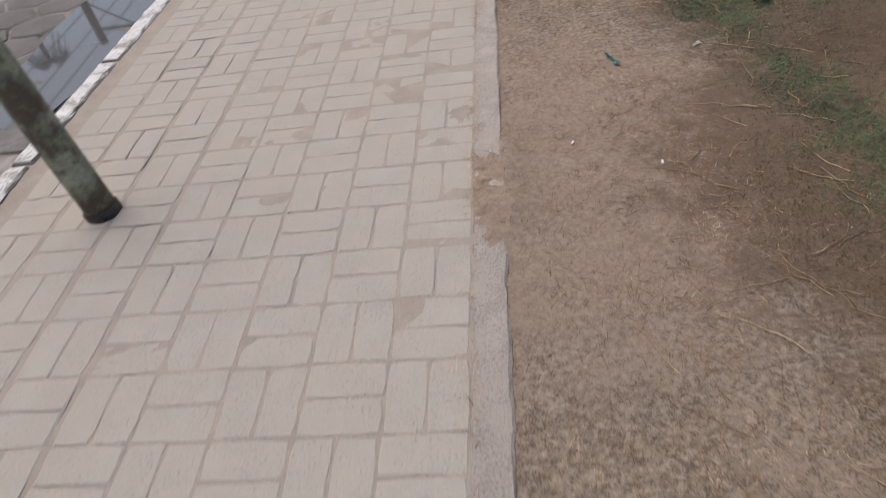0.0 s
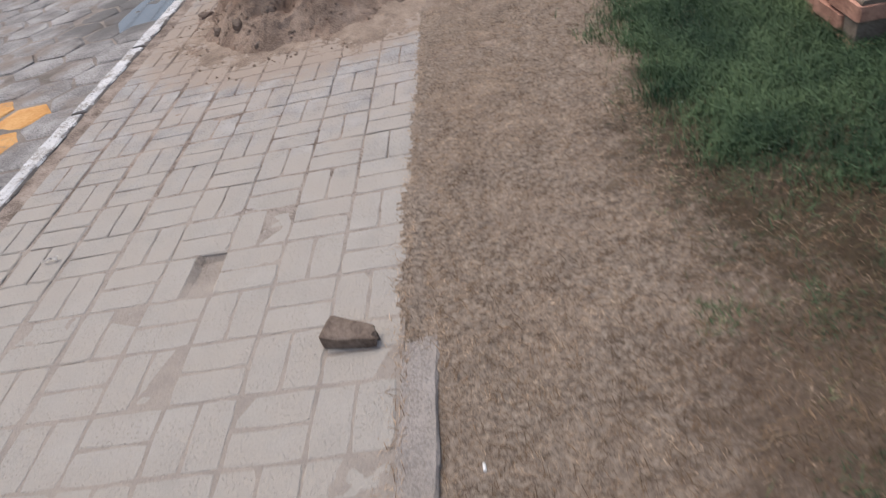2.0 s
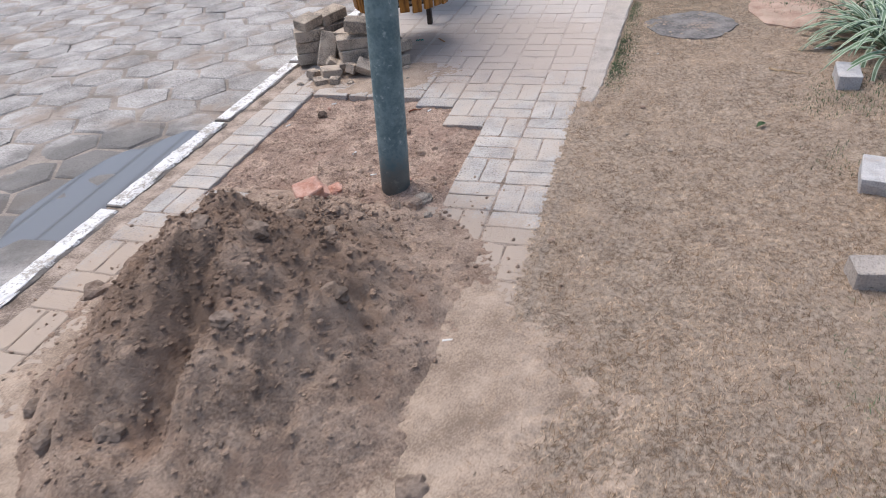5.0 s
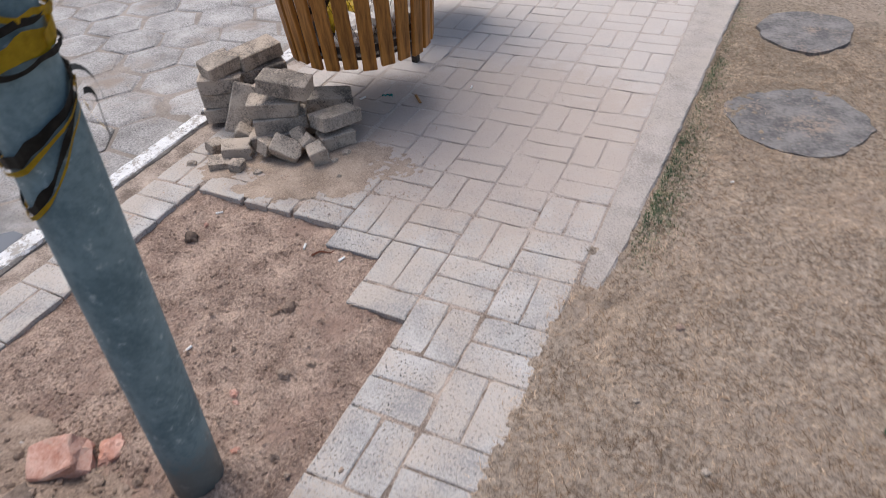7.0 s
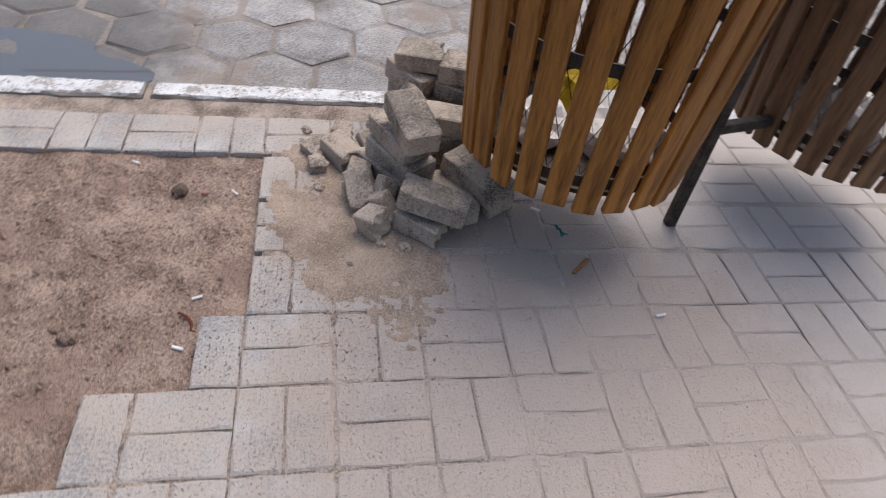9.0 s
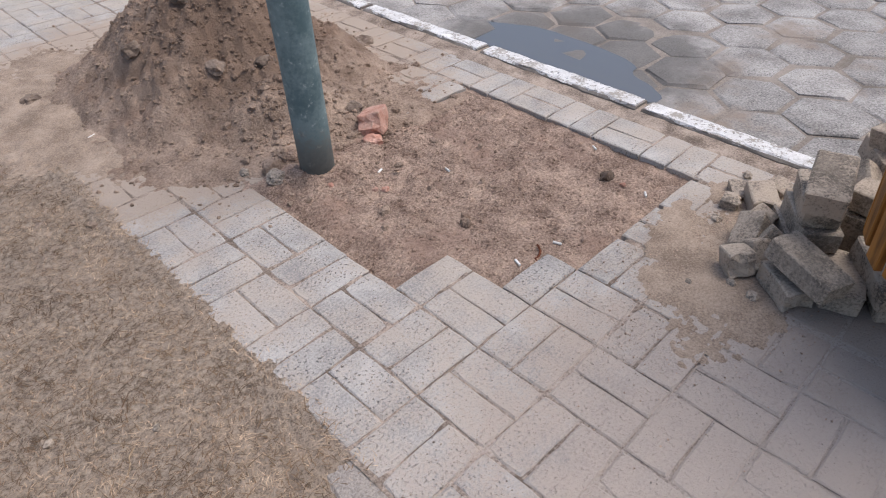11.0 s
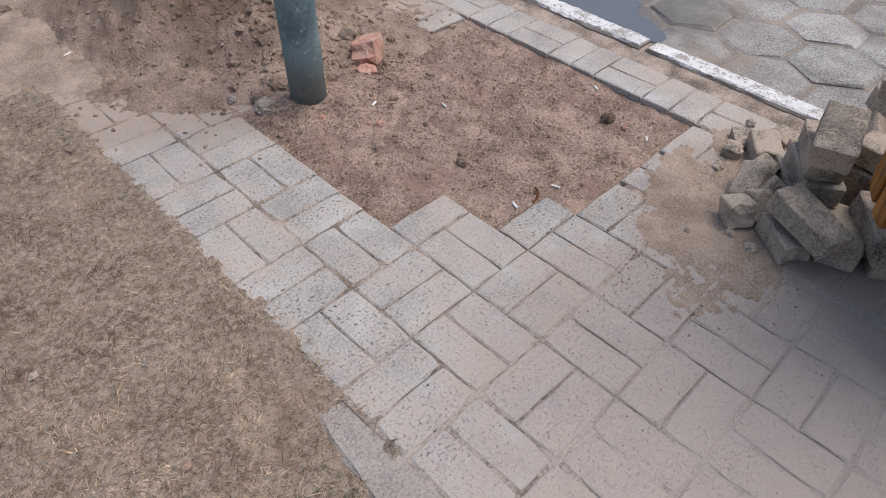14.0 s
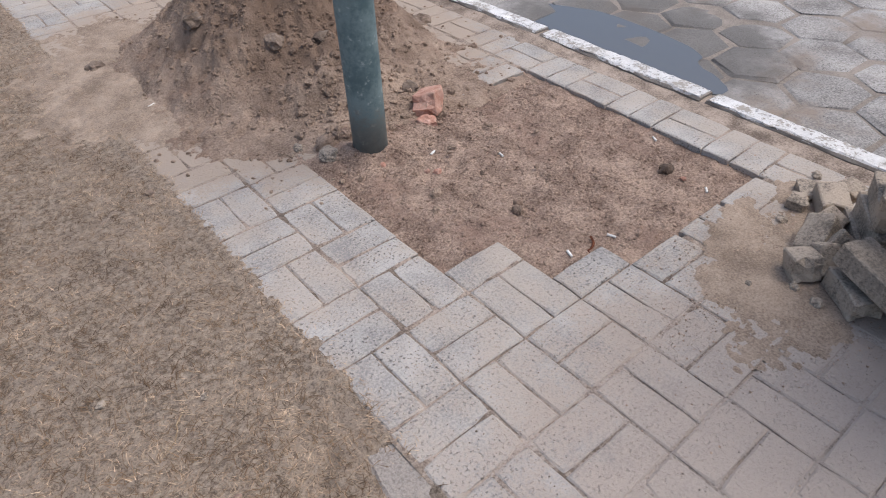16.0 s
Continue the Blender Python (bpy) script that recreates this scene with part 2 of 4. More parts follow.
M_CLAY = surface("dusty_clay_slab", rgb(146, 118, 102), rgb(184, 158, 140), big=9, fine=90, bump=0.8, depth=0.006, dust=rgb(168, 148, 130), dust_at=(0.42, 0.64), dust_scale=6)
M_PAPER = surface("dirty_white_paper", rgb(214, 208, 200), rgb(240, 236, 230), big=40, fine=200, bump=0.1)
M_TEAL = surface("teal_foil_wrapper", rgb(20, 112, 108), rgb(60, 160, 150), big=40, fine=120, rough=0.35, bump=0.4)
M_LEAF = surface("variegated_leaf", rgb(66, 92, 62), rgb(116, 134, 104), big=8, fine=30, vary=0.2, bump=0.1, rough=0.5)
M_LEAFEDGE = surface("pale_leaf_margin", rgb(150, 164, 138), rgb(190, 198, 176), big=8, fine=30, bump=0.1, rough=0.5)
M_DEAD = surface("dead_brown_leaf", rgb(84, 46, 34), rgb(124, 76, 54), big=20, fine=90, bump=0.3)
M_DARK = surface("dark_lump", rgb(72, 60, 52), rgb(108, 92, 80), big=20, fine=120, bump=0.8)
M_TWIG = surface("dry_twig", rgb(124, 102, 78), rgb(192, 167, 136), big=20, fine=120, bump=0.3, vary=0.2)
M_YELLOWTAPE = surface("yellow_warning_tape", rgb(176, 144, 30), rgb(206, 172, 46), big=30, fine=90, rough=0.4, bump=0.2)
M_BLACKTAPE = surface("black_warning_tape", rgb(34, 34, 32), rgb(58, 56, 52), big=30, fine=90, rough=0.4, bump=0.2)
M_ORANGE = surface("worn_orange_road_paint", rgb(204, 146, 84), rgb(226, 176, 116), big=6, fine=60, bump=0.5, dust=rgb(140, 126, 112), dust_at=(0.58, 0.7))
M_WATER = bpy.data.materials.new("puddle_water")
M_WATER.use_nodes = True
_w = M_WATER.node_tree.nodes["Principled BSDF"]
_w.inputs["Base Color"].default_value, _w.inputs["Roughness"].default_value, _w.inputs["IOR"].default_value = (0.10, 0.098, 0.096, 1), 0.03, 1.5
_w.inputs["Specular IOR Level"].default_value = 0.9


# ---- ground and setting ----
def mound_height(x, y):
    """The heap of dug soil over the pavement, falling off into the bed and the paving."""
    u, v = x + 0.80 + 0.12 * (y - 6.3), y - 6.42
    r = np.sqrt((u / np.where(u > 0, 0.66, 0.60)) ** 2 + (v / np.where(v > 0, 0.62, 0.86)) ** 2)
    r = r + 0.09 * rough_noise(x, y, 3.0, 5, 3)
    body = 0.50 * np.clip(1 - r, 0, 1) ** 1.1
    body = np.minimum(body, 0.42 + 0.25 * (body - 0.42))
    cleft = 0.13 * np.exp(-((x + 0.74) / 0.06) ** 2 - ((y - 6.02) / 0.22) ** 2) + 0.07 * np.exp(-((x + 1.02) / 0.05) ** 2 - ((y - 6.15) / 0.2) ** 2)
    lumps = (0.036 * rough_noise(x, y, 7, 8, 4, 0.55) + 0.016 * np.abs(rough_noise(x, y, 24, 9, 3)) + 0.005 * rough_noise(x, y, 55, 10, 2)) * smooth(0.0, 0.20, body)
    ragged = 0.010 * rough_noise(x, y, 8, 12, 4, 0.6) + 0.005 * rough_noise(x, y, 45, 14, 3, 0.7)
    fringe = 0.020 * smooth(1.18, 0.80, r) + ragged * smooth(1.5, 1.1, r) - 0.0095
    spill = 0.034 * np.exp(-((x + 0.98) / 0.20) ** 2 - ((y - 7.06) / 0.13) ** 2) + 0.026 * np.exp(-((x + 0.80) / 0.42) ** 2 - ((y - 6.98) / 0.14) ** 2) + 0.030 * np.exp(-((x + 0.60) / 0.14) ** 2 - ((y - 7.08) / 0.09) ** 2) + 0.025 * np.exp(-((x + 0.34) / 0.16) ** 2 - ((y - 6.80) / 0.22) ** 2)
    return body + lumps + fringe + spill - cleft * smooth(0.03, 0.2, body) - 0.10 * smooth(7.18, 7.42, y) * smooth(-0.38, -0.46, x) * smooth(-1.47, -1.40, x)


def bed_height(x, y):
    """Loose sand in the open bed round the pole."""
    lump = np.exp(-((x + 0.68) / 0.30) ** 2 - ((y - 7.3) / 0.26) ** 2)
    rolls = 0.008 * rough_noise(x, y, 4, 21, 3) + 0.0042 * rough_noise(x, y, 20, 25, 2, 0.7) + 0.0034 * rough_noise(x, y, 48, 26, 2, 0.7)
    return -0.018 + rolls + 0.012 * lump * rough_noise(x, y, 16, 23, 3) + 0.014 * lump + 0.030 * np.exp(-((x + 0.629) / 0.12) ** 2 - ((y - 7.24) / 0.10) ** 2) - 0.008 * np.exp(-((y - 8.19) / 0.05) ** 2) - 0.012 * smooth(-0.55, -0.44, x) * smooth(7.5, 7.8, y)


def lawn_height(x, y):
    low = -0.017 + 0.015 * smooth(3.0, 3.5, y) - 0.014 * smooth(8.5, 9.2, y) + (0.020 + 0.014 * rough_noise(x, y, 8, 39, 4, 0.65)) * np.exp(-((y - 1.42) / 0.42) ** 2) * smooth(0.24, 0.09, x)
    fine = 0.0030 * rough_noise(x, y, 12, 33, 2, 0.6) + 0.0040 * rough_noise(x, y, 52, 35, 2, 0.7)
    low = low + 0.011 * rough_noise(x, y, 16, 37, 3, 0.6) * smooth(0.17, 0.10, x) * np.exp(-((y - 8.25) / 0.28) ** 2)
    return low + 0.006 * rough_noise(x, y, 1.6, 31, 2) + fine * (0.35 + 0.65 * smooth(0.0, 0.12, x)) * (0.5 + 0.5 * smooth(2.4, 3.6, y)) + 0.004 * rough_noise(x, y, 7, 43, 3, 0.6) * smooth(3.2, 2.2, y) * smooth(0.1, 0.25, x) + 0.015 * smooth(0.8, 2.5, x)


def in_bed(x, y):
    inside = (-1.45 < x < -0.41) and (7.175 < y < Y0 + 2 * P)
    kept = (x > -0.615 and y > Y0 + 0.5 * P) or (x > -0.82 and y > Y0 + 1.5 * P)
    return inside and not kept


ground = raw("ground", [(-300, -300, -0.16), (300, -300, -0.16), (300, 300, -0.16), (-300, 300, -0.16)], [(0, 1, 2, 3)], M_ROADBED)
tagged(ground, "dirt ground reaching to the horizon", "ground", kind="structure")
road = sheet("road", -9, -1.83, -4, 18, 0.09, lambda x, y: -0.053 + 0.005 * rough_noise(x, y, 5, 41, 3), M_ROADBED)
tagged(road, "street of worn grey hexagonal concrete blocks", "road", kind="structure")
bed = sheet("sand_bed", -1.535, -0.36, 7.0, 8.25, 0.006, bed_height, M_SAND)
tagged(bed, "open bed of loose brown sand where pavers are lifted", "sand bed", kind="structure")
lawn = sheet("lawn", 0.0, 2.7, -1.5, 12.5, 0.0105, lawn_height, M_LAWN)
tagged(lawn, "trodden lawn of bare earth and dry grass", "lawn", kind="structure")


def dust_level(x, y):
    """Sand in the joints, here and there drifted level with the pavers; a hollow where one paver is missing."""
    worn = smooth(-1.30, -0.75, x) * smooth(4.6, 2.8, y) * smooth(0.4, 1.6, y)
    drift = 0.55 * rough_noise(x, y, 2.2, 51, 4, 0.6) + 0.45 * rough_noise(x, y, 11, 53, 3, 0.6)
    level = -0.0030 + 0.0027 * worn + 0.0060 * drift + 0.0012 * rough_noise(x, y, 38, 57, 2)
    level = np.clip(level, -0.009, -0.0016 + 0.0009 * worn) + 0.004 * smooth(-1.70, -1.75, x)
    hollow = (np.abs(x + 0.666) < 0.052) & (np.abs(y - 3.7925) < 0.104)
    level = np.where(hollow, -0.026 + 0.006 * rough_noise(x, y, 20, 55, 3) + 0.016 * smooth(3.84, 3.70, y), level)
    paved = ((x > -0.605) & (y > Y0 + 0.5 * P + 0.013)) | ((x > -0.810) & (y > Y0 + 1.5 * P + 0.013))
    return np.where((x < -0.385) & (x > -1.51) & (y > 7.15) & (y < 8.225) & ~paved, -0.09, level)


pavement = sheet("pavement", -1.843, 0.012, -2.6, 12.0, 0.0125, dust_level, M_JOINT)
tagged(pavement, "walkway of grey concrete pavers laid in basketweave", "pavement", kind="structure")


# ---- soil heap ----
def spill_height(x, y):
    ring = np.sqrt(((x + 0.72) / 1.0) ** 2 + ((y - 6.22) / 1.0) ** 2)
    side = np.exp(-((x + 0.06) / 0.24) ** 2 - ((y - 6.10) / 0.55) ** 2)
    return np.where(x > 0.0, lawn_height(x, y) + 0.002, 0) + 0.010 * smooth(1.02, 0.55, ring) + 0.010 * side + 0.004 * rough_noise(x, y, 6, 15, 5, 0.65) + 0.0030 * rough_noise(x, y, 60, 17, 2) - 0.0062


spill = sheet("spilled_sand", -1.72, 0.42, 5.0, 7.15, 0.009, spill_height, M_SPILL, keep=lambda x, y, z: z > np.where(x > 0.0, lawn_height(x, y) - 0.003, 0.0005))
tagged(spill, "thin spill of pale dry sand round the soil heap", "sand", kind="stuff")
heap = sheet("soil_mound", -1.72, 0.10, 5.0, 7.42, 0.0095, mound_height, M_SOIL, keep=lambda x, y, z: z > np.where((x < -0.42) & (x > -1.44) & (y > 7.19), -0.08, -0.004))
tagged(heap, "heap of dug brown soil spilled over the pavers", "soil heap")


def stone_bm(size, seed, squash=0.7, detail=3, rough=0.25):
    bm = bmesh.new()
    bmesh.ops.create_icosphere(bm, subdivisions=detail, radius=1)
    for v in bm.verts:
        d = v.co.normalized()
        n = noise.noise(d * 1.3 + Vector((seed, 0, 0))) + 0.5 * noise.noise(d * 3.1 + Vector((0, seed, 0))) + 0.22 * noise.noise(d * 8.0 + Vector((0, 0, seed)))
        f = 1 + rough * 1.6 * n
        v.co = Vector((d.x * f * size, d.y * f * size * 0.8, max(d.z * f, -0.55) * size * squash))
    return bm


def stone(name, x, y, z, size, material, label, category, squash=0.7, turn=0.0, group="", seed=None):
    ob = part(name, stone_bm(size, seed if seed is not None else x * 7 + y * 3, squash), material)
    ob.matrix_basis = pose(x, y, z + 0.4 * size * squash, 0, 0, turn)
    return tagged(ob, label, category, group)


for sx, sy, size, turn in ((-1.47, 6.47, 0.075, 20), (-1.04, 5.86, 0.06, 80), (-0.86, 5.88, 0.05, 10), (-0.45, 6.35, 0.055, 30), (-0.79, 6.34, 0.05, 120), (-0.68, 6.40, 0.06, 0), (-0.90, 5.66, 0.035, 40),
                         (-1.12, 6.05, 0.055, 60), (-1.2, 5.95, 0.045, 15), (-0.62, 6.66, 0.05, 75), (-0.62, 6.12, 0.04, 20), (-0.78, 6.75, 0.05, 0), (-0.72, 5.72, 0.03, 0), (-0.35, 6.5, 0.02, 0)):
    h = float(mound_height(np.array(sx), np.array(sy)))
    stone("stone", sx, sy, max(h, 0) - 0.010 - 0.22 * size, 0.85 * size, M_STONE, "grey-brown stone lying on the soil heap", "stone", 0.65, turn, "stones of the heap")
stone("stone", -0.12, 5.97, -0.004, 0.045, M_STONE, "pale flat stone beside the soil heap", "stone", 0.5, 40)


def crumbs(name, n, spot, low, high, seed, material, base):
    """Many small rounded clods resting on a height function, joined."""
    rng = np.random.default_rng(seed)
    bm = bmesh.new()
    bmesh.ops.create_icosphere(bm, subdivisions=1, radius=1)
    ball = np.array([tuple(v.co) for v in bm.verts])
    tri = np.array([[v.index for v in f.verts] for f in bm.faces])
    bm.free()
    at = np.array([spot(rng) for _ in range(n)])
    size = low + (high - low) * rng.random(n) ** 3
    flat = ball[None] * (0.62 + 0.55 * rng.random((n, len(ball), 1))) * (0.65 + 0.5 * rng.random((n, 1, 3))) * size[:, None, None]
    turn = rng.random(n) * 6.2832
    c, d = np.cos(turn)[:, None], np.sin(turn)[:, None]
    z = base(at[:, 0], at[:, 1])
    pts = np.stack([at[:, :1] + c * flat[..., 0] - d * flat[..., 1], at[:, 1:] + d * flat[..., 0] + c * flat[..., 1], z[:, None] + 0.05 * size[:, None] + 0.8 * flat[..., 2]], -1)
    faces = (tri[None] + (np.arange(n) * len(ball))[:, None, None]).reshape(-1, 3)
    return tagged(raw(name, pts.reshape(-1, 3), faces.tolist(), material), kind="stuff")


tagged(crumbs("soil_clods", 6500, lambda g: (-0.78 + 0.30 * g.normal(), 6.45 + 0.40 * g.normal()), 0.0018, 0.0125, 3, M_SOIL, lambda x, y: np.maximum(mound_height(x, y), 0.0)), "loose clods of brown soil on the heap", "clods")
tagged(crumbs("soil_lumps", 260, lambda g: (-0.80 + 0.24 * g.normal(), 6.98 + 0.13 * g.normal()), 0.006, 0.026, 31, M_SOIL, lambda x, y: np.maximum(np.maximum(mound_height(x, y), bed_height(x, y)), np.where(y < 7.17, 0.0, -0.05))), "coarse lumps of soil between heap and pole", "clods")
tagged(crumbs("sand_clods", 6500, lambda g: (g.uniform(-1.42, -0.43), 7.2 + 0.98 * g.random() ** 1.5), 0.0014, 0.0085, 4, M_SAND, bed_height), "loose clods of brown sand in the open bed", "clods")
tagged(crumbs("paver_grit", 9000, lambda g: (g.uniform(-1.05, 0.0), 7.3 + 2.2 * g.random()), 0.0007, 0.0026, 36, M_JOINT, lambda x, y: np.where((x < -0.40) & (y < 8.21), bed_height(x, y), 0.0006)), "fine grit strewn over the pavers", "grit")
tagged(crumbs("pavement_grit", 3200, lambda g: (-1.17 + 0.25 * g.normal(), 8.49 + 0.14 * g.normal()), 0.001, 0.0038, 6, M_SAND, lambda x, y: 0.001 + 0 * x), "grit strewn on the pavers beside the rubble", "grit")
patch = sheet("sand_patch", -1.62, -0.60, 8.2, 8.95, 0.007, lambda x, y: 0.0026 + 0.0026 * rough_noise(x, y, 6, 61, 5, 0.65) + 0.0012 * rough_noise(x, y, 60, 63, 2) - 0.008 * smooth(0.55, 1.15, np.sqrt(((x + 1.14) / 0.50) ** 2 + ((y - 8.47 - 0.25 * (x + 1.12)) / 0.27) ** 2)), M_SPILL, keep=lambda x, y, z: z > 0.0006)
tagged(patch, "thin layer of brown sand spread over pavers", "sand", kind="stuff")

fringe = sheet("soil_fringe", -0.11, 0.10, 3.2, 8.5, 0.0055, lambda x, y: 0.0016 + 0.0024 * rough_noise(x, y, 4, 65, 3, 0.6) + 0.0006 * rough_noise(x, y, 22, 66, 3, 0.7) + 0.0028 * rough_noise(x, y, 70, 67, 2) - 0.15 * np.maximum(0, -0.005 - x) - 0.16 * np.maximum(0, x - 0.025) - 0.02 * smooth(8.0, 8.4, y) * smooth(0.15, 0.0, x) - 0.02 * smooth(3.55, 3.22, y), M_LAWN, keep=lambda x, y, z: z > np.where(x > 0.0, -0.012, 0.0006))
tagged(fringe, "soil and straw creeping over the paver edge", "soil", kind="structure")
# ---- edging and kerb ----
def strip_bm(x0, x1_end, y0, y1, z0, z1, seed, step=0.05, ragged=0.006, flare=0.0, dip=0.0, sink=0.0):
    """A long block with ragged, slightly rounded top edges."""
    bm = bmesh.new()
    n = max(2, int((y1 - y0) / step))
    rows = []
    top = z1
    for k in range(n + 1):
        y = y0 + (y1 - y0) * k / n
        z1 = top - dip * (1 - smooth(y0 + 0.15, y0 + 0.95, y)) - sink * smooth(y1 - 0.30, y1, y)
        x1 = (x1_end if dip == 0 else x0 + 0.012 + (x1_end - x0 - 0.012) * float(smooth(7.85, 8.45, y))) + flare * max(0.0, y - 8.4)
        j = [ragged * (lattice(y, seed + q, 14, 3 + q) + 0.6 * lattice(y, seed, 45, 9 + q)) for q in range(4)]
        rows.append([bm.verts.new(c) for c in ((x0, y, z0), (x0 + 0.3 * j[0], y, z1 - 0.006), (x0 + 0.004 + 0.3 * j[1], y, z1 + 0.3 * j[3]), (x1 - 0.007 + j[2], y, z1 + 0.3 * j[1]), (x1 + j[3], y, z1 - 0.008), (x1, y, z0))])
    for a, b in zip(rows, rows[1:]):
        for k in range(5):
            bm.faces.new((a[k], b[k], b[k + 1], a[k + 1]))
    bm.faces.new(rows[0])
    bm.faces.new(rows[-1][::-1])
    return bm


for y0, y1 in ((-3.5, 3.60), (7.62, 12.0)):
    tagged(part("edging", strip_bm(0.0015, 0.098, y0, y1, -0.10, 0.001, y0, 0.02, 0.0045, 0.045, 0.020 if y0 > 0 else 0.0, 0.030 if y0 < 0 else 0.0), M_EDGE), "rough mortar edging between pavers and lawn", "edging", kind="structure")
KERB_ENDS = [7.81 + 0.85 * k for k in range(-13, 9)]
for y in KERB_ENDS:
    kerb = part("kerb", strip_bm(-1.852, -1.762, y + 0.012, y + 0.838, -0.13, 0.010, y, 0.04, 0.004), M_KERB)
    tagged(kerb, "concrete kerb block with chipped white-painted top", "kerb", "kerb blocks", "structure")
    part("paint", strip_bm(-1.850, -1.766, y + 0.02, y + 0.83, 0.0, 0.0145, y + 3, 0.012, 0.009), M_WHITE, kerb, "chipped white paint")

# ---- pole and post ----
def tube_bm(radius, z0, z1, sides=28, rings=10, wobble=0.0):
    bm = bmesh.new()
    loops = []
    for k in range(rings + 1):
        z = z0 + (z1 - z0) * k / rings
        loops.append([bm.verts.new((math.cos(6.2832 * s / sides) * (radius + wobble * lattice(s, k, 0.7, 3)), math.sin(6.2832 * s / sides) * (radius + wobble * lattice(s, k, 0.7, 4)), z)) for s in range(sides)])
    for a, b in zip(loops, loops[1:]):
        for s in range(sides):
            bm.faces.new((a[s], a[(s + 1) % sides], b[(s + 1) % sides], b[s]))
    bm.faces.new(loops[-1])
    bm.faces.new(loops[0][::-1])
    return bm


pole = empty("street_pole", -0.62, 7.27, -0.12)
pole.matrix_basis = pose(-0.629, 7.257, -0.12, -2.7, 3.05, 0)
tagged(pole, "blue-green painted steel street pole standing in the sand bed", "pole")
part("shaft", tube_bm(0.0585, 0.0, 4.2, rings=16, wobble=0.0006), M_POLE, pole, soft=True)


def tape_bm(z, tilt, turn, height, radius=0.0605, seed=0, overhang=6.4):
    """A ribbon wound round the pole at a slant, crumpled."""
    bm = bmesh.new()
    pairs = []
    for k in range(41):
        a = turn + overhang * k / 40
        r = radius + 0.003 * abs(lattice(k, seed, 0.6, 5))
        zz = z + tilt * math.cos(a - 1.15) + 0.006 * lattice(k, seed, 0.5, 7)
        hh = height * (0.8 + 0.35 * lattice(k, seed, 0.35, 11))
        pairs.append((bm.verts.new((r * math.cos(a), r * math.sin(a), zz)), bm.verts.new(((r + 0.002) * math.cos(a), (r + 0.002) * math.sin(a), zz + hh))))
    for a, b in zip(pairs, pairs[1:]):
        bm.faces.new((a[0], b[0], b[1], a[1]))
    bmesh.ops.solidify(bm, geom=bm.faces[:], thickness=0.0008)
    return bm


tape = empty("warning_tape", -0.62, 7.27, -0.12)
tape.matrix_basis = pose(-0.629, 7.257, -0.12, -2.7, 3.05, 0) @ pose(0, 0, 0.12)
tagged(tape, "crumpled black and yellow warning tape wound round the pole", "warning tape")
for k, (z, tilt, turn, hh, black) in enumerate(((0.90, 0.085, 0.6, 0.018, 1), (0.89, 0.085, 0.5, 0.009, 0), (0.945, 0.050, 1.2, 0.022, 1), (0.935, 0.050, 1.3, 0.009, 0), (1.045, 0.014, 0.2, 0.034, 0), (1.035, 0.012, 0.8, 0.012, 1), (1.085, 0.010, 1.6, 0.012, 1), (1.10, -0.012, 1.0, 0.014, 0))):
    part("tape_band", tape_bm(z, tilt, turn, hh, 0.0605 + 0.0012 * k, k), M_BLACKTAPE if black else M_YELLOWTAPE, tape)
for k, (a, ln, black) in enumerate(((0.35, 0.05, 1), (0.15, 0.07, 1), (0.5, 0.04, 0))):
    bm = bmesh.new()
    pts = [(0.06 + 0.03 * s + 0.01 * math.sin(3 * s + k), 0.01 * math.sin(5 * s), 1.0 - 0.03 * k - ln * s * s) for s in [q / 8 for q in range(9)]]
    pairs = [(bm.verts.new(p), bm.verts.new((p[0], p[1] + 0.014, p[2] + 0.004))) for p in pts]
    for p, q in zip(pairs, pairs[1:]):
        bm.faces.new((p[0], q[0], q[1], p[1]))
    bmesh.ops.solidify(bm, geom=bm.faces[:], thickness=0.0008)
    end = part("tape_end", bm, M_BLACKTAPE if black else M_YELLOWTAPE, tape)
    end.matrix_basis = pose(0, 0, 0, 0, 0, math.degrees(a) + 40)

post = empty("sign_post", -1.29, 1.52, -0.05)
post.matrix_basis = pose(-1.29, 1.52, -0.05, -4, -7, 0)
tagged(post, "leaning green-grey painted post with rusty dark foot", "post")
part("shaft", tube_bm(0.055, 0.0, 2.6, rings=14, wobble=0.001), M_POST, post, soft=True)
part("collar", tube_bm(0.062, 0.0, 0.075, rings=2, wobble=0.003), M_STEEL, post, "rusty dark collar at the foot", soft=True)


# ---- litter bins ----
def slat_bm(w, t, h):
    bm = bmesh.new()
    bmesh.ops.create_cube(bm, size=1)
    for v in bm.verts:
        v.co = Vector((v.co.x * t, v.co.y * w, (v.co.z + 0.5) * h))
    bmesh.ops.bevel(bm, geom=bm.edges[:], offset=0.003, segments=1, affect="EDGES")
    return bm


def hoop_bm(r0, r1, z0, z1, sides=48):
    bm = bmesh.new()
    rings = [[bm.verts.new((r * math.cos(6.2832 * s / sides), r * math.sin(6.2832 * s / sides), z)) for s in range(sides)] for r, z in ((r0, z0), (r1, z0), (r1, z1), (r0, z1))]
    for a, b in zip(rings, rings[1:] + rings[:1]):
        for s in range(sides):
            bm.faces.new((a[s], a[(s + 1) % sides], b[(s + 1) % sides], b[s]))
    return bm


BIN_TOP, BIN_LOW, BIN_FOOT, BIN_H, SLATS = 0.350, 0.292, 0.268, 0.78, 25


def bin_radius(z):
    """The basket widens from its foot to its rim."""
    return BIN_LOW + (BIN_TOP - BIN_LOW) * (z - BIN_FOOT) / BIN_H


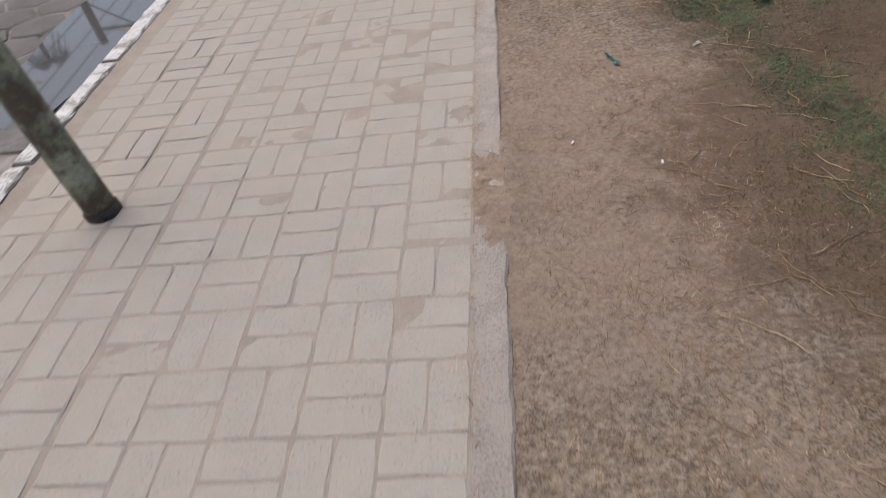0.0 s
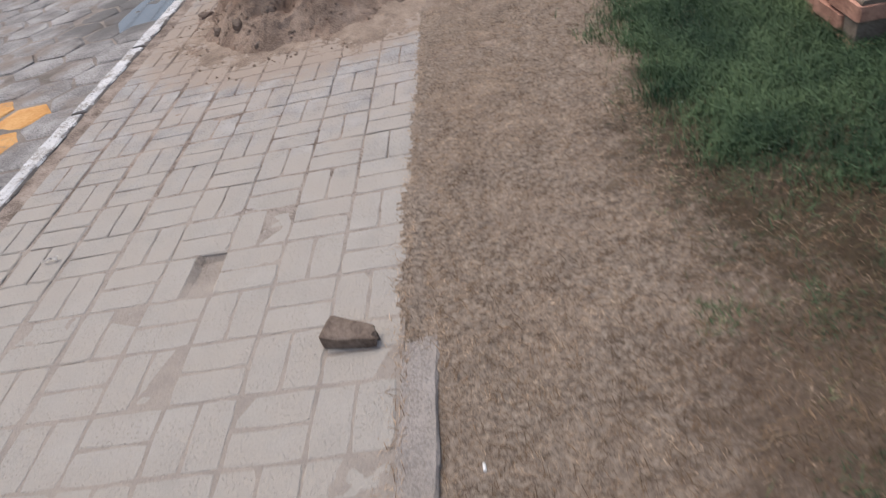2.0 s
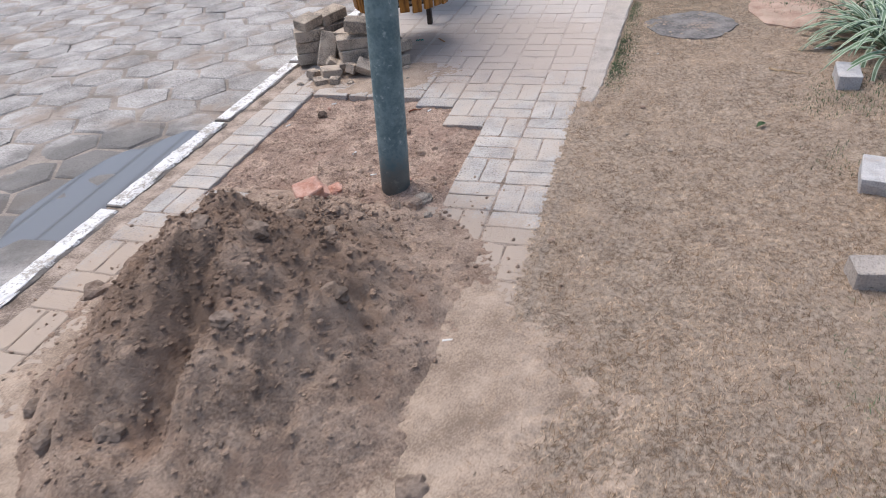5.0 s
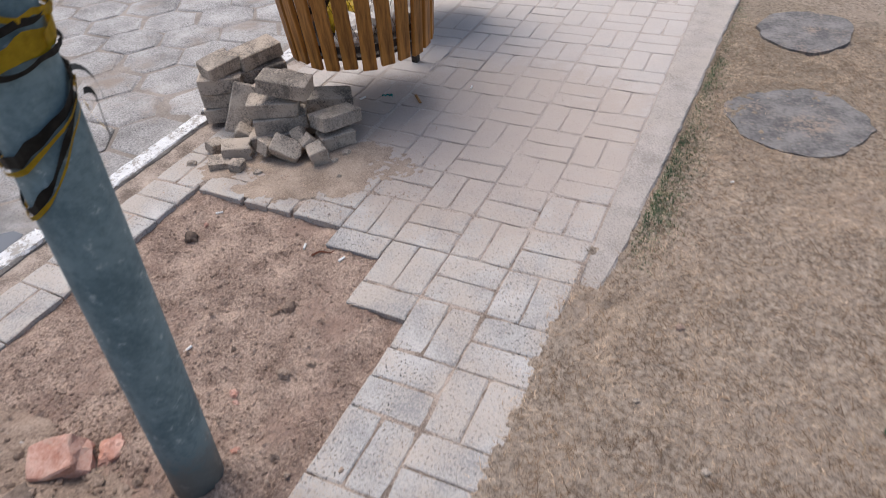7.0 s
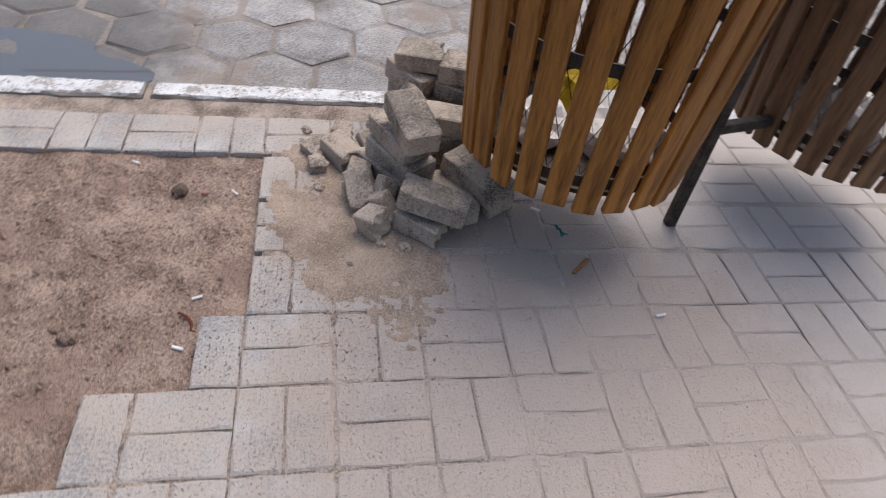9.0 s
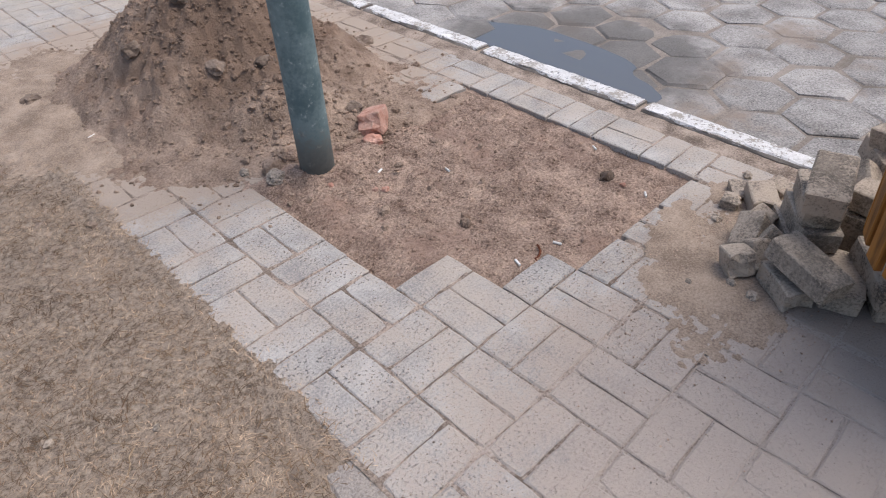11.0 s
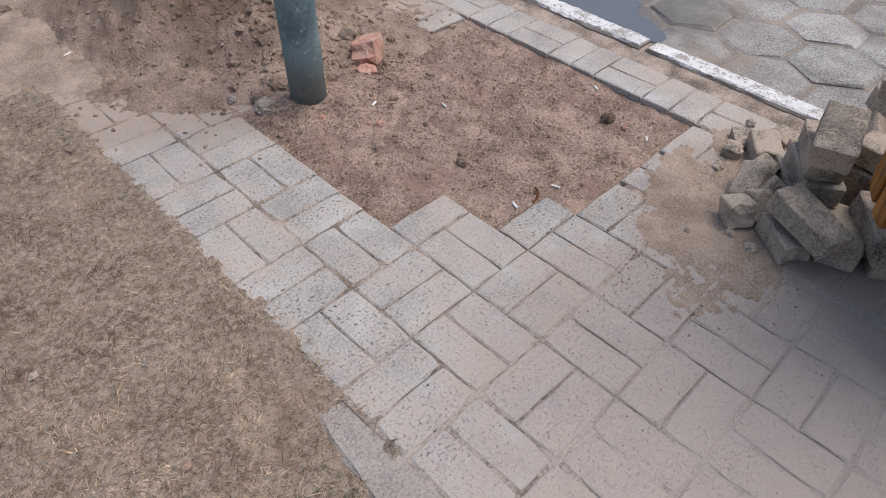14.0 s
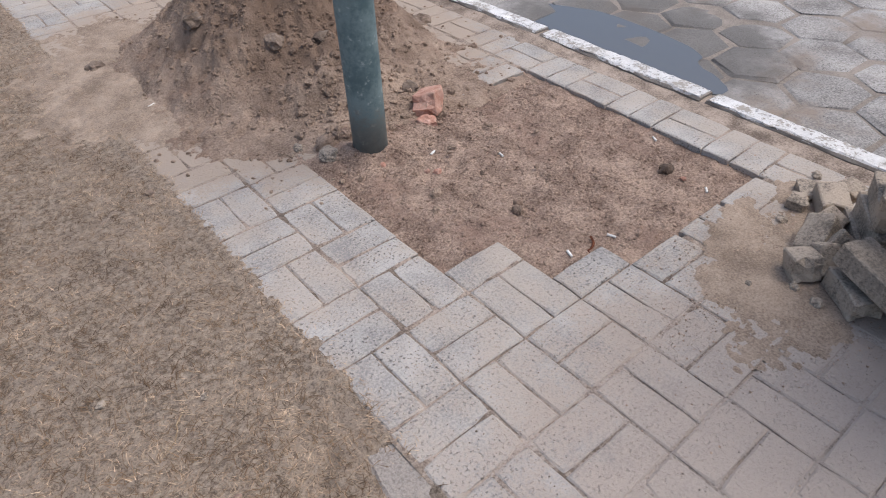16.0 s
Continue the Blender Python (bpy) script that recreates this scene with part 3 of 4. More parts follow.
def make_bin(wood, label):
    thing = empty("litter_bin", 0, 0, 0)
    tagged(thing, label, "litter bin", "litter bins")
    lean = math.degrees(math.atan((BIN_TOP - BIN_LOW) / BIN_H))
    for k in range(SLATS):
        s = part("slat", slat_bm(0.056, 0.018, BIN_H), wood, thing)
        a = 6.2832 * k / SLATS
        s.matrix_basis = pose(BIN_LOW * math.cos(a), BIN_LOW * math.sin(a), BIN_FOOT + 0.006 * math.sin(k * 2.3), 0, 0, math.degrees(a) + 3 * math.sin(k * 1.7)) @ pose(0, 0, 0, 0.7 * math.sin(k * 4.1), lean, 0)
    for z in (0.33, 0.62, 0.95):
        r = bin_radius(z)
        part("hoop", hoop_bm(r - 0.017, r - 0.0105, z, z + 0.03), M_STEEL, thing)
    bm = bmesh.new()
    for k in range(44):
        for m in range(12):
            a = 6.2832 * (k + 0.5 * (m % 2)) / 44
            for side in (-0.5, 0.5):
                b = a + side * 6.2832 / 44
                z0, z1 = 0.30 + 0.055 * m, 0.30 + 0.055 * (m + 1)
                r0, r1 = bin_radius(z0) - 0.024, bin_radius(z1) - 0.024
                p, q = Vector((r0 * math.cos(a), r0 * math.sin(a), z0)), Vector((r1 * math.cos(b), r1 * math.sin(b), z1))
                o = Vector((0, 0, 0.003))
                i = Vector((0.003 * math.cos(a), 0.003 * math.sin(a), 0))
                vs = [bm.verts.new(c) for c in (p, p + o, q + o, q, p + i, p + o + i, q + o + i, q + i)]
                for fc in ((0, 1, 2, 3), (7, 6, 5, 4), (0, 4, 5, 1), (3, 2, 6, 7)):
                    bm.faces.new([vs[c] for c in fc])
    part("wire_mesh", bm, M_STEEL, thing, "rusty wire mesh lining")
    bm = bmesh.new()
    bmesh.ops.create_cone(bm, cap_ends=True, segments=40, radius1=BIN_LOW - 0.028, radius2=BIN_LOW - 0.028, depth=0.012, matrix=Matrix.Translation((0, 0, 0.300)))
    part("bottom_plate", bm, M_STEEL, thing)
    return thing


litter_bin = make_bin(M_WOOD, "round litter bin of varnished yellow wooden slats on a post")
far_bin = make_bin(M_DARKWOOD, "round litter bin of weathered brown wooden slats on a post")
for thing, x, y, turn in ((litter_bin, -1.18, 9.045, 4), (far_bin, -1.28, 9.92, 11)):
    thing.matrix_basis = pose(x, y, 0, 0, 0, turn)
    toward = math.degrees(math.atan2(9.43 - y, -1.15 - x)) - turn
    reach = math.hypot(9.43 - y, -1.15 - x)
    for z in (0.33, 0.95):
        arm = part("bracket", slat_bm(0.03, reach - bin_radius(z) + 0.012, 0.03), M_STEEL, thing)
        arm.matrix_basis = pose(0, 0, z, 0, 0, toward) @ pose((reach + bin_radius(z) - 0.016) / 2 - 0.008, 0, 0)
bin_post = empty("bin_post", -1.15, 9.43, 0)
tagged(bin_post, "dark steel post carrying two slatted litter bins", "post")
part("upright", slat_bm(0.032, 0.032, 1.08), M_STEEL, bin_post)
part("cap", slat_bm(0.040, 0.040, 0.006), M_STEEL, bin_post).matrix_basis = pose(0, 0, 1.08)
for x, y, z, size, mat, label in ((-1.26, 9.09, 0.306, 0.10, M_YELLOWTAPE, "crumpled yellow packet inside the litter bin"), (-1.09, 9.12, 0.306, 0.11, M_PAPER, "crumpled white paper inside the litter bin"), (-1.14, 8.93, 0.306, 0.08, M_PAPER, "crumpled white cup inside the litter bin"), (-1.21, 9.93, 0.306, 0.10, M_PAPER, "crumpled white bag inside the weathered bin")):
    stone("crumpled_litter", x, y, z, size, mat, label, "litter", 0.9, 30)


# ---- loose pavers and rubble ----
def block_bm(lx, ly, lz, seed=0, chip=0.004, broken=0.0):
    bm = bmesh.new()
    bmesh.ops.create_cube(bm, size=1)
    bmesh.ops.bevel(bm, geom=bm.edges[:], offset=0.05, segments=1, affect="EDGES")
    bmesh.ops.subdivide_edges(bm, edges=[e for e in bm.edges if e.calc_length() > 0.4], cuts=2, use_grid_fill=True)
    for v in bm.verts:
        c = Vector((v.co.x * lx, v.co.y * ly, v.co.z * lz))
        n = noise.noise_vector(c * 22 + Vector((seed, seed * 0.7, 0)))
        c += n * chip
        if broken and v.co.x > 0.2:
            c.x -= broken * lx * (0.5 + 0.8 * noise.noise(Vector((v.co.y * 2.2 + seed, v.co.z * 2, seed))) + 0.35 * v.co.y) * (v.co.x - 0.2) / 0.3
        v.co = c
    return bm


def loose_paver(x, y, z, rx, ry, rz, lx=0.2, ly=0.1, lz=0.06, broken=0.0, seed=0, label="grey concrete paver lying in the rubble stack", group="stacked broken pavers", material=None, name="loose_paver"):
    ob = part(name, block_bm(lx, ly, lz, seed, broken=broken), material or M_RUBBLE)
    ob.matrix_basis = pose(x, y, z, rx, ry, rz)
    return tagged(ob, label, "paver", group)


WHOLE, LUMP = "whole grey concrete paver stacked in the rubble beside the bin", "broken lump of a grey concrete paver in the rubble stack"
# x, y, z of the middle, turns, length, width, thickness, share broken off, label
RUBBLE = (
    (-1.672, 8.675, 0.048, 0, 0, 31, 0.19, 0.10, 0.066, 0, WHOLE), (-1.668, 8.680, 0.115, 1, 1, 26, 0.19, 0.10, 0.066, 0, WHOLE), (-1.665, 8.672, 0.182, -1, 2, 34, 0.18, 0.10, 0.066, 0.05, WHOLE),
    (-1.665, 8.695, 0.252, 8, -6, 69, 0.16, 0.105, 0.06, 0.2, "paver with a dusty broken face on top of the stack"),
    (-1.585, 8.850, 0.035, 0, 0, 62, 0.20, 0.10, 0.066, 0, WHOLE), (-1.580, 8.845, 0.102, 0, 1, 57, 0.20, 0.10, 0.066, 0, WHOLE), (-1.580, 8.835, 0.169, 1, 0, 52, 0.20, 0.10, 0.066, 0, WHOLE),
    (-1.600, 8.850, 0.242, 5, -4, 66, 0.20, 0.115, 0.065, 0.05, "smooth grey paver lying on top at the back of the stack"),
    (-1.440, 8.760, 0.033, 0, 0, 80, 0.20, 0.10, 0.062, 0, WHOLE), (-1.440, 8.765, 0.096, 0, 0, 92, 0.20, 0.10, 0.062, 0, WHOLE), (-1.445, 8.755, 0.159, 0, 3, 84, 0.20, 0.10, 0.062, 0, WHOLE),
    (-1.535, 8.615, 0.108, 32, -52, 88, 0.205, 0.10, 0.055, 0, "reddish grey paver leaning on end against the stack"),
    (-1.352, 8.580, 0.034, 0, 0, 34, 0.21, 0.10, 0.062, 0, WHOLE), (-1.335, 8.605, 0.098, 2, 0, 36, 0.21, 0.10, 0.062, 0, WHOLE), (-1.345, 8.600, 0.165, 3, 2, 27, 0.20, 0.10, 0.062, 0.04, WHOLE),
    (-1.285, 8.622, 0.252, 3, 8, 14, 0.200, 0.100, 0.068, 0, "pale dusty paver lying tilted on top of the stack"),
    (-1.225, 8.745, 0.033, 0, 0, 20, 0.20, 0.10, 0.062, 0, WHOLE), (-1.262, 8.830, 0.088, 3, 8, 38, 0.21, 0.11, 0.062, 0, "dark grey paver lying under the rim of the bin"),
    (-1.275, 8.850, 0.031, 0, 0, 30, 0.20, 0.10, 0.058, 0, WHOLE), (-1.112, 8.655, 0.032, 0, 0, 51, 0.15, 0.09, 0.06, 0.2, LUMP),
    (-1.118, 8.680, 0.106, -4, 9, 70, 0.192, 0.098, 0.058, 0, "clean grey paver with a pitted top lying on the rubble"),
    (-1.325, 8.495, 0.042, 12, 16, 80, 0.090, 0.06, 0.055, 0.35, LUMP), (-1.235, 8.490, 0.048, 28, 24, 12, 0.125, 0.075, 0.055, 0.15, LUMP), (-1.205, 8.548, 0.062, 40, 50, -31, 0.095, 0.05, 0.05, 0.4, LUMP),
    (-1.160, 8.550, 0.046, 6, 58, 60, 0.090, 0.055, 0.05, 0.3, LUMP), (-1.108, 8.522, 0.039, 8, -10, 47, 0.085, 0.075, 0.07, 0.35, "pale broken end of a paver at the foot of the rubble"),
    (-1.440, 8.440, 0.034, 3, 6, 38, 0.125, 0.08, 0.062, 0.25, "reddish broken paver at the foot of the rubble"), (-1.475, 8.365, 0.016, 4, 4, 37, 0.090, 0.07, 0.030, 0.4, LUMP), (-1.395, 8.370, 0.018, 10, 0, 100, 0.060, 0.05, 0.035, 0.5, LUMP),
    (-1.455, 8.530, 0.048, 10, 40, 30, 0.105, 0.06, 0.045, 0.35, LUMP), (-1.560, 8.450, 0.022, 5, 10, 70, 0.08, 0.06, 0.045, 0.4, LUMP))
for k, (x, y, z, rx, ry, rz, ln, wd, th, broken, label) in enumerate(RUBBLE):
    loose_paver(x, y, z, rx, ry, rz, ln, wd, th, broken, k * 1.7, label)
for x, y, s in ((-1.055, 8.535, 0.016), (-1.04, 8.60, 0.02), (-0.98, 8.45, 0.012), (-1.30, 8.37, 0.018), (-1.60, 8.33, 0.02)):
    stone("concrete_fragment", x, y, -0.003, s, M_RUBBLE, "small grey concrete fragment on the pavers", "fragment", 0.7, 30)

LAWN_BLOCKS = ((1.065, 6.95, 6, 0, 0.22, "pale dusty brick lying alone on the dry lawn"), (1.15, 7.56, 78, 0, 0.2, "clean grey concrete paver lying on the lawn"), (1.22, 8.50, 85, 0, 0.2, "clean grey concrete paver lying beside the plant"),
               (1.25, 7.44, 62, 10, 0.30, "grey concrete paver leaning in the loose pile on the lawn"), (1.33, 7.22, 43, 9, 0.40, "long grey concrete block lying across the loose pile"), (1.46, 7.42, 66, 0, 0.26, "grey concrete block in the loose pile on the lawn"),
               (1.43, 6.74, -80, 3, 0.40, "long grey concrete block slanting beside the brick planter"), (1.31, 6.92, 23, 0, 0.13, "dark broken paver in the loose pile on the lawn"), (1.44, 8.08, 20, 0, 0.2, "grey concrete paver lying on the lawn"),
               (1.45, 7.20, 18, 0, 0.22, "grey concrete paver in the loose pile on the lawn"))
for k, (x, y, turn, tip, ln, label) in enumerate(LAWN_BLOCKS):
    z = float(lawn_height(np.array(x), np.array(y))) + 0.028 + (0.05 if tip >= 6 else 0)
    loose_paver(x, y, z, 0, tip, turn, ln, 0.1, 0.07, 0.0, k * 2.3, label, "loose blocks on the lawn", M_EDGE if k == 0 else M_BLOCK, "loose_brick" if k == 0 else "loose_paver")

red = part("red_brick_fragment", block_bm(0.135, 0.09, 0.085, 2.0, 0.009, 0.2), M_RED)
red.matrix_basis = pose(-0.955, 7.165, 0.026, 14, -12, 35)
tagged(red, "broken red clay brick half sunk in the sand", "brick fragment")
for k, (x, y, size) in enumerate(((-0.51, 7.15, 0.035), (-0.60, 7.36, 0.012), (-0.77, 7.82, 0.022), (-0.80, 7.79, 0.018), (-0.85, 7.42, 0.016), (-0.70, 7.02, 0.03), (-0.78, 7.0, 0.04), (-0.63, 7.6, 0.02), (-0.58, 7.66, 0.014))):
    stone("stone", x, y, float(bed_height(np.array(x), np.array(y))) - 0.004, size, M_SOIL if k != 1 else M_RED, "small brown stone on the loose sand", "stone", 0.8, 25 * k, "stones in the sand bed")
for x, y, size in ((0.436, 7.73, 0.011), (0.254, 7.86, 0.009), (0.31, 8.135, 0.012)):
    stone("pebble", x, y, float(lawn_height(np.array(x), np.array(y))), size, M_CLAY if size > 0.0115 else M_RUBBLE, "small pebble lying on the dry lawn", "pebble", 0.7, 40)
for x, y, z, size, squash, mat, label in ((-0.49, 7.205, 0.004, 0.040, 0.45, M_RUBBLE, "flat grey stone lying at the foot of the pole"), (-0.60, 7.135, 0.006, 0.028, 0.8, M_SAND, "lump of brown sand at the foot of the pole"),
                                      (-0.69, 7.125, 0.008, 0.034, 0.8, M_SAND, "lump of brown sand at the foot of the pole"), (-0.655, 7.0, 0.030, 0.020, 0.7, M_RUBBLE, "pale pebble lying on loose soil"), (-0.435, 7.097, 0.0, 0.020, 0.7, M_RUBBLE, "pale pebble on the paver edge"),
                                      (-0.96, 7.035, 0.025, 0.050, 0.5, M_STONE, "flat brown stone sunk in loose soil"), (-0.885, 7.24, -0.008, 0.038, 0.6, M_RED, "small red clay brick piece sunk in the sand"),
                                      (-0.695, 7.476, -0.014, 0.010, 0.7, M_RED, "tiny red clay chip on the sand"), (-0.72, 7.50, -0.014, 0.013, 0.7, M_RED, "tiny red clay chip on the sand"), (-1.29, 8.05, -0.016, 0.010, 0.7, M_RED, "tiny red clay chip on the sand")):
    stone("stone", x, y, z, size, mat, label, "stone", squash, 40 * x * y, "stones by the pole")
stone("dark_clod", -1.30, 7.98, -0.032, 0.028, M_DARK, "dark lump lying in the sand bed", "clod", 0.9)
bm = block_bm(0.165, 0.085, 0.048, 9.0, 0.008, 0.3)
for v in bm.verts:
    taper = 1 - 0.62 * min(1.0, max(0.0, v.co.x / 0.15 + 0.45))
    v.co = Vector((v.co.x, (v.co.y - 0.03) * taper + 0.03, (v.co.z + 0.024) * (0.45 + 0.55 * taper) - 0.024))
chunk = part("brick_chunk", bm, M_STONE)
chunk.matrix_basis = pose(-0.12, 3.41, 0.024, 0, 0, -22)
tagged(chunk, "dark grey broken brick lying on the pavers", "brick fragment")

# ---- planter wall, slabs and plant ----
wall = empty("brick_planter_wall", 0, 0, 0)
tagged(wall, "low planter wall of red clay bricks with grey mortar", "planter wall", kind="structure")
bm = strip_bm(1.565, 1.675, 4.44, 7.9, -0.1, 0.185, 5, 0.1, 0.002)
part("core", bm, M_MORTAR, wall, "grey mortar core").matrix_basis = pose(1.62, 4.44, 0, 0, 0, -2.55) @ pose(-1.62, -4.44, 0)
bm = strip_bm(4.44, 4.55, -3.6, -1.68, -0.1, 0.185, 6, 0.1, 0.002)
end = part("core", bm, M_MORTAR, wall, "grey mortar core")
end.matrix_basis = pose(0, 0, 0, 0, 0, 90) @ pose(0, 0, 0)
brick_me = part("brick", block_bm(0.21, 0.13, 0.058, 1.0, 0.003), M_WALLBRICK, wall)
for course in range(3):
    for k in range(16):
        ob = brick_me if (course, k) == (0, 0) else brick_me.copy()
        if ob is not brick_me:
            scene.collection.objects.link(ob)
        ob.matrix_basis = pose(1.62 + 0.045 * (0.217 * k), 4.54 + 0.217 * k + (0.108 if course % 2 else 0), 0.005 + 0.068 * course, 0, 0, 90 + 1.2 * math.sin(k * 3.1 + course))
    for k in range(9):
        ob = brick_me.copy()
        scene.collection.objects.link(ob)
        ob.matrix_basis = pose(1.80 + 0.217 * k + (0.108 if course % 2 else 0), 4.495, 0.005 + 0.068 * course, 0, 0, 1.2 * math.sin(k * 2.1 + course))
soil = sheet("planter_soil", 1.66, 4.0, 4.55, 8.0, 0.05, lambda x, y: 0.13 + 0.02 * rough_noise(x, y, 4, 71, 3), M_SOIL)
tagged(soil, "brown soil inside the brick planter", "soil", kind="structure")


def slab(x, y, rx, ry, seed, material, label, name="stepping_slab", thick=0.03):
    bm = bmesh.new()
    n = 40
    top, low = [], []
    for k in range(n):
        a = 6.2832 * k / n
        f = 1 + 0.16 * lattice(k, seed, 0.22, 3) + 0.08 * lattice(k, seed, 0.8, 5)
        z = float(lawn_height(np.array(x), np.array(y))) + 0.010
        top.append(bm.verts.new((x + rx * f * math.cos(a), y + ry * f * math.sin(a), z)))
        low.append(bm.verts.new((x + 1.01 * rx * f * math.cos(a), y + 1.01 * ry * f * math.sin(a), z - thick)))
    bm.faces.new(top)
    for k in range(n):
        bm.faces.new((low[k], low[(k + 1) % n], top[(k + 1) % n], top[k]))
    return tagged(part(name, bm, material), label, "stepping stone", "stepping stones")


slab(0.545, 9.42, 0.27, 0.26, 2, M_SLATE, "round dark slate stepping slab set in the lawn")
slab(0.54, 10.28, 0.21, 0.25, 7, M_SLATE, "round dark slate stepping slab set in the lawn")
slab(1.08, 9.75, 0.20, 0.36, 13, M_CLAY, "worn reddish clay slab set in the lawn")

plant = empty("strap_leaf_plant", 1.52, 9.05, 0)
tagged(plant, "clump of long arching green leaves with pale margins", "plant")


def leaf_mesh(length, width, arch, seed):
    bm = bmesh.new()
    n, rows = 9, []
    for k in range(n + 1):
        s = k / n
        w = width * (0.55 + 0.9 * s) * (1 - s ** 2.4) + 0.0008
        x = length * (s - 0.22 * arch * s ** 3)
        z = length * (0.75 * s - (0.55 + 0.55 * arch) * s * s)
        y = 0.02 * math.sin(3 * s + seed)
        rows.append([bm.verts.new((x, y + q * w, z + 0.006 * abs(q) * (1 - s))) for q in (-1, -0.6, 0, 0.6, 1)])
    for a, b in zip(rows, rows[1:]):
        for q in range(4):
            fc = bm.faces.new((a[q], b[q], b[q + 1], a[q + 1]))
            fc.material_index = 1 if q in (0, 3) else 0
    me = bpy.data.meshes.new("leaf")
    bm.to_mesh(me)
    bm.free()
    me.materials.append(M_LEAF)
    me.materials.append(M_LEAFEDGE)
    me.polygons.foreach_set("use_smooth", [True] * len(me.polygons))
    return me


LEAVES = [leaf_mesh(0.34 + 0.05 * k, 0.011 + 0.001 * k, 0.3 + 0.22 * k, k) for k in range(4)]
rng = random.Random(7)
for k in range(170):
    leaf = new("leaf", LEAVES[k % 4])
    leaf.parent = plant
    a = rng.uniform(0, 360)
    d = 0.14 * rng.random()
    leaf.matrix_basis = pose(d * math.cos(radians(a)), d * math.sin(radians(a)) * 1.6 + rng.uniform(-0.2, 0.2), 0.0, rng.uniform(-25, 25), rng.uniform(-38, 12), a)


# ---- grass ----
def blades(name, spots, low, high, width, lean, seed, material, label, category="grass", flat=0.0):
    g = np.random.default_rng(seed)
    n = len(spots)
    x, y = spots[:, 0], spots[:, 1]
    z = np.where(x < 0.02, np.maximum(lawn_height(x, y), 0.003), lawn_height(x, y)) - 0.003
    h = low + (high - low) * g.random(n) ** 1.6
    a = g.random(n) * 6.2832
    out = h * (lean * g.random(n) + flat)
    up = h * (1 - flat * 0.85)
    w = width * (0.6 + 0.8 * g.random(n))
    ca, sa = np.cos(a), np.sin(a)
    base1 = np.stack([x - sa * w, y + ca * w, z], -1)
    base2 = np.stack([x + sa * w, y - ca * w, z], -1)
    mid1 = np.stack([x - sa * w * 0.7 + ca * out * 0.35, y + ca * w * 0.7 + sa * out * 0.35, z + up * 0.6], -1)
    mid2 = np.stack([x + sa * w * 0.7 + ca * out * 0.35, y - ca * w * 0.7 + sa * out * 0.35, z + up * 0.6], -1)
    tip = np.stack([x + ca * out, y + sa * out, z + up * (1 - 0.25 * lean * g.random(n))], -1)
    verts = np.stack([base1, base2, mid2, mid1, tip], 1).reshape(-1, 3)
    k = np.arange(n)[:, None] * 5
    ob = raw(name, verts, np.concatenate([k + [[0, 1, 2]], k + [[0, 2, 3]], k + [[3, 2, 4]]]), material)
    return tagged(ob, label, category, kind="stuff")


def scatter(n, x0, x1, y0, y1, seed, chance):
    g = np.random.default_rng(seed)
    pts = np.stack([g.uniform(x0, x1, n), g.uniform(y0, y1, n)], -1)
    return pts[g.random(n) < chance(pts[:, 0], pts[:, 1])]


def open_ground(x, y):
    """None grows on the slabs or on the edging."""
    on_slab = (((x - 0.545) / 0.27) ** 2 + ((y - 9.42) / 0.26) ** 2 < 0.95) | (((x - 0.54) / 0.21) ** 2 + ((y - 10.28) / 0.25) ** 2 < 0.95) | (((x - 1.08) / 0.20) ** 2 + ((y - 9.75) / 0.36) ** 2 < 0.95)
    return np.where(on_slab, 0.04, 1.0) * (1 - 0.97 * smooth(8.10, 8.35, y) * smooth(0.115, 0.08, x - 0.045 * np.maximum(0, y - 8.4)))


def dry_chance(x, y):
    patchy = smooth(-0.35, 0.5, rough_noise(x, y, 3.2, 81, 3))
    bare = smooth(-0.1, 0.45, rough_noise(x, y, 4.0, 83, 4, 0.6))
    full = smooth(2.6, 3.8, y)
    return np.clip(full * (0.45 + 0.55 * patchy) + 0.42 * (1 - full) * bare, 0, 1) * (0.30 + 0.70 * smooth(-0.30, 0.30, rough_noise(x, y, 26, 87, 2))) * smooth(-0.055, 0.04, x) * (1 - 0.85 * smooth(0.6, 0.98, x) * smooth(5.8, 4.6, y)) * open_ground(x, y)


def clump_chance(x, y):
    d = ((x - 1.60) / 0.68) ** 2 + ((y - 4.75) / 1.1) ** 2 + 0.30 * rough_noise(x, y, 4, 92, 3)
    gaps = 0.40 + 0.60 * smooth(-0.35, 0.25, rough_noise(x, y, 7, 98, 3))
    return np.clip(1.5 * np.exp(-np.maximum(d, 0) ** 3) * gaps + 0.8 * np.exp(-((x - 1.53) / 0.12) ** 2 - ((y - 6.1) / 0.75) ** 2) * smooth(-0.4, 0.3, rough_noise(x, y, 6, 90, 3)), 0, 1)


def patch_chance(x, y):
    """Thin low grass in patches on the darker earth."""
    spots = ((0.99, 2.72, 0.15, 0.20), (1.08, 2.45, 0.20, 0.16), (1.30, 2.75, 0.25, 0.25), (1.22, 1.62, 0.17, 0.42), (1.08, 2.02, 0.10, 0.13), (0.88, 3.34, 0.14, 0.10), (0.98, 4.15, 0.16, 0.40), (1.18, 6.00, 0.22, 0.40), (1.02, 5.30, 0.14, 0.35), (1.34, 6.6, 0.15, 0.3), (1.38, 3.35, 0.22, 0.22), (1.03, 2.60, 0.08, 0.10))
    total = sum(np.exp(-((x - cx) / rx) ** 2 - ((y - cy) / ry) ** 2) for cx, cy, rx, ry in spots)
    return np.clip(total, 0, 1) * (0.12 + 0.88 * smooth(-0.30, 0.35, rough_noise(x, y, 9, 94, 3)))


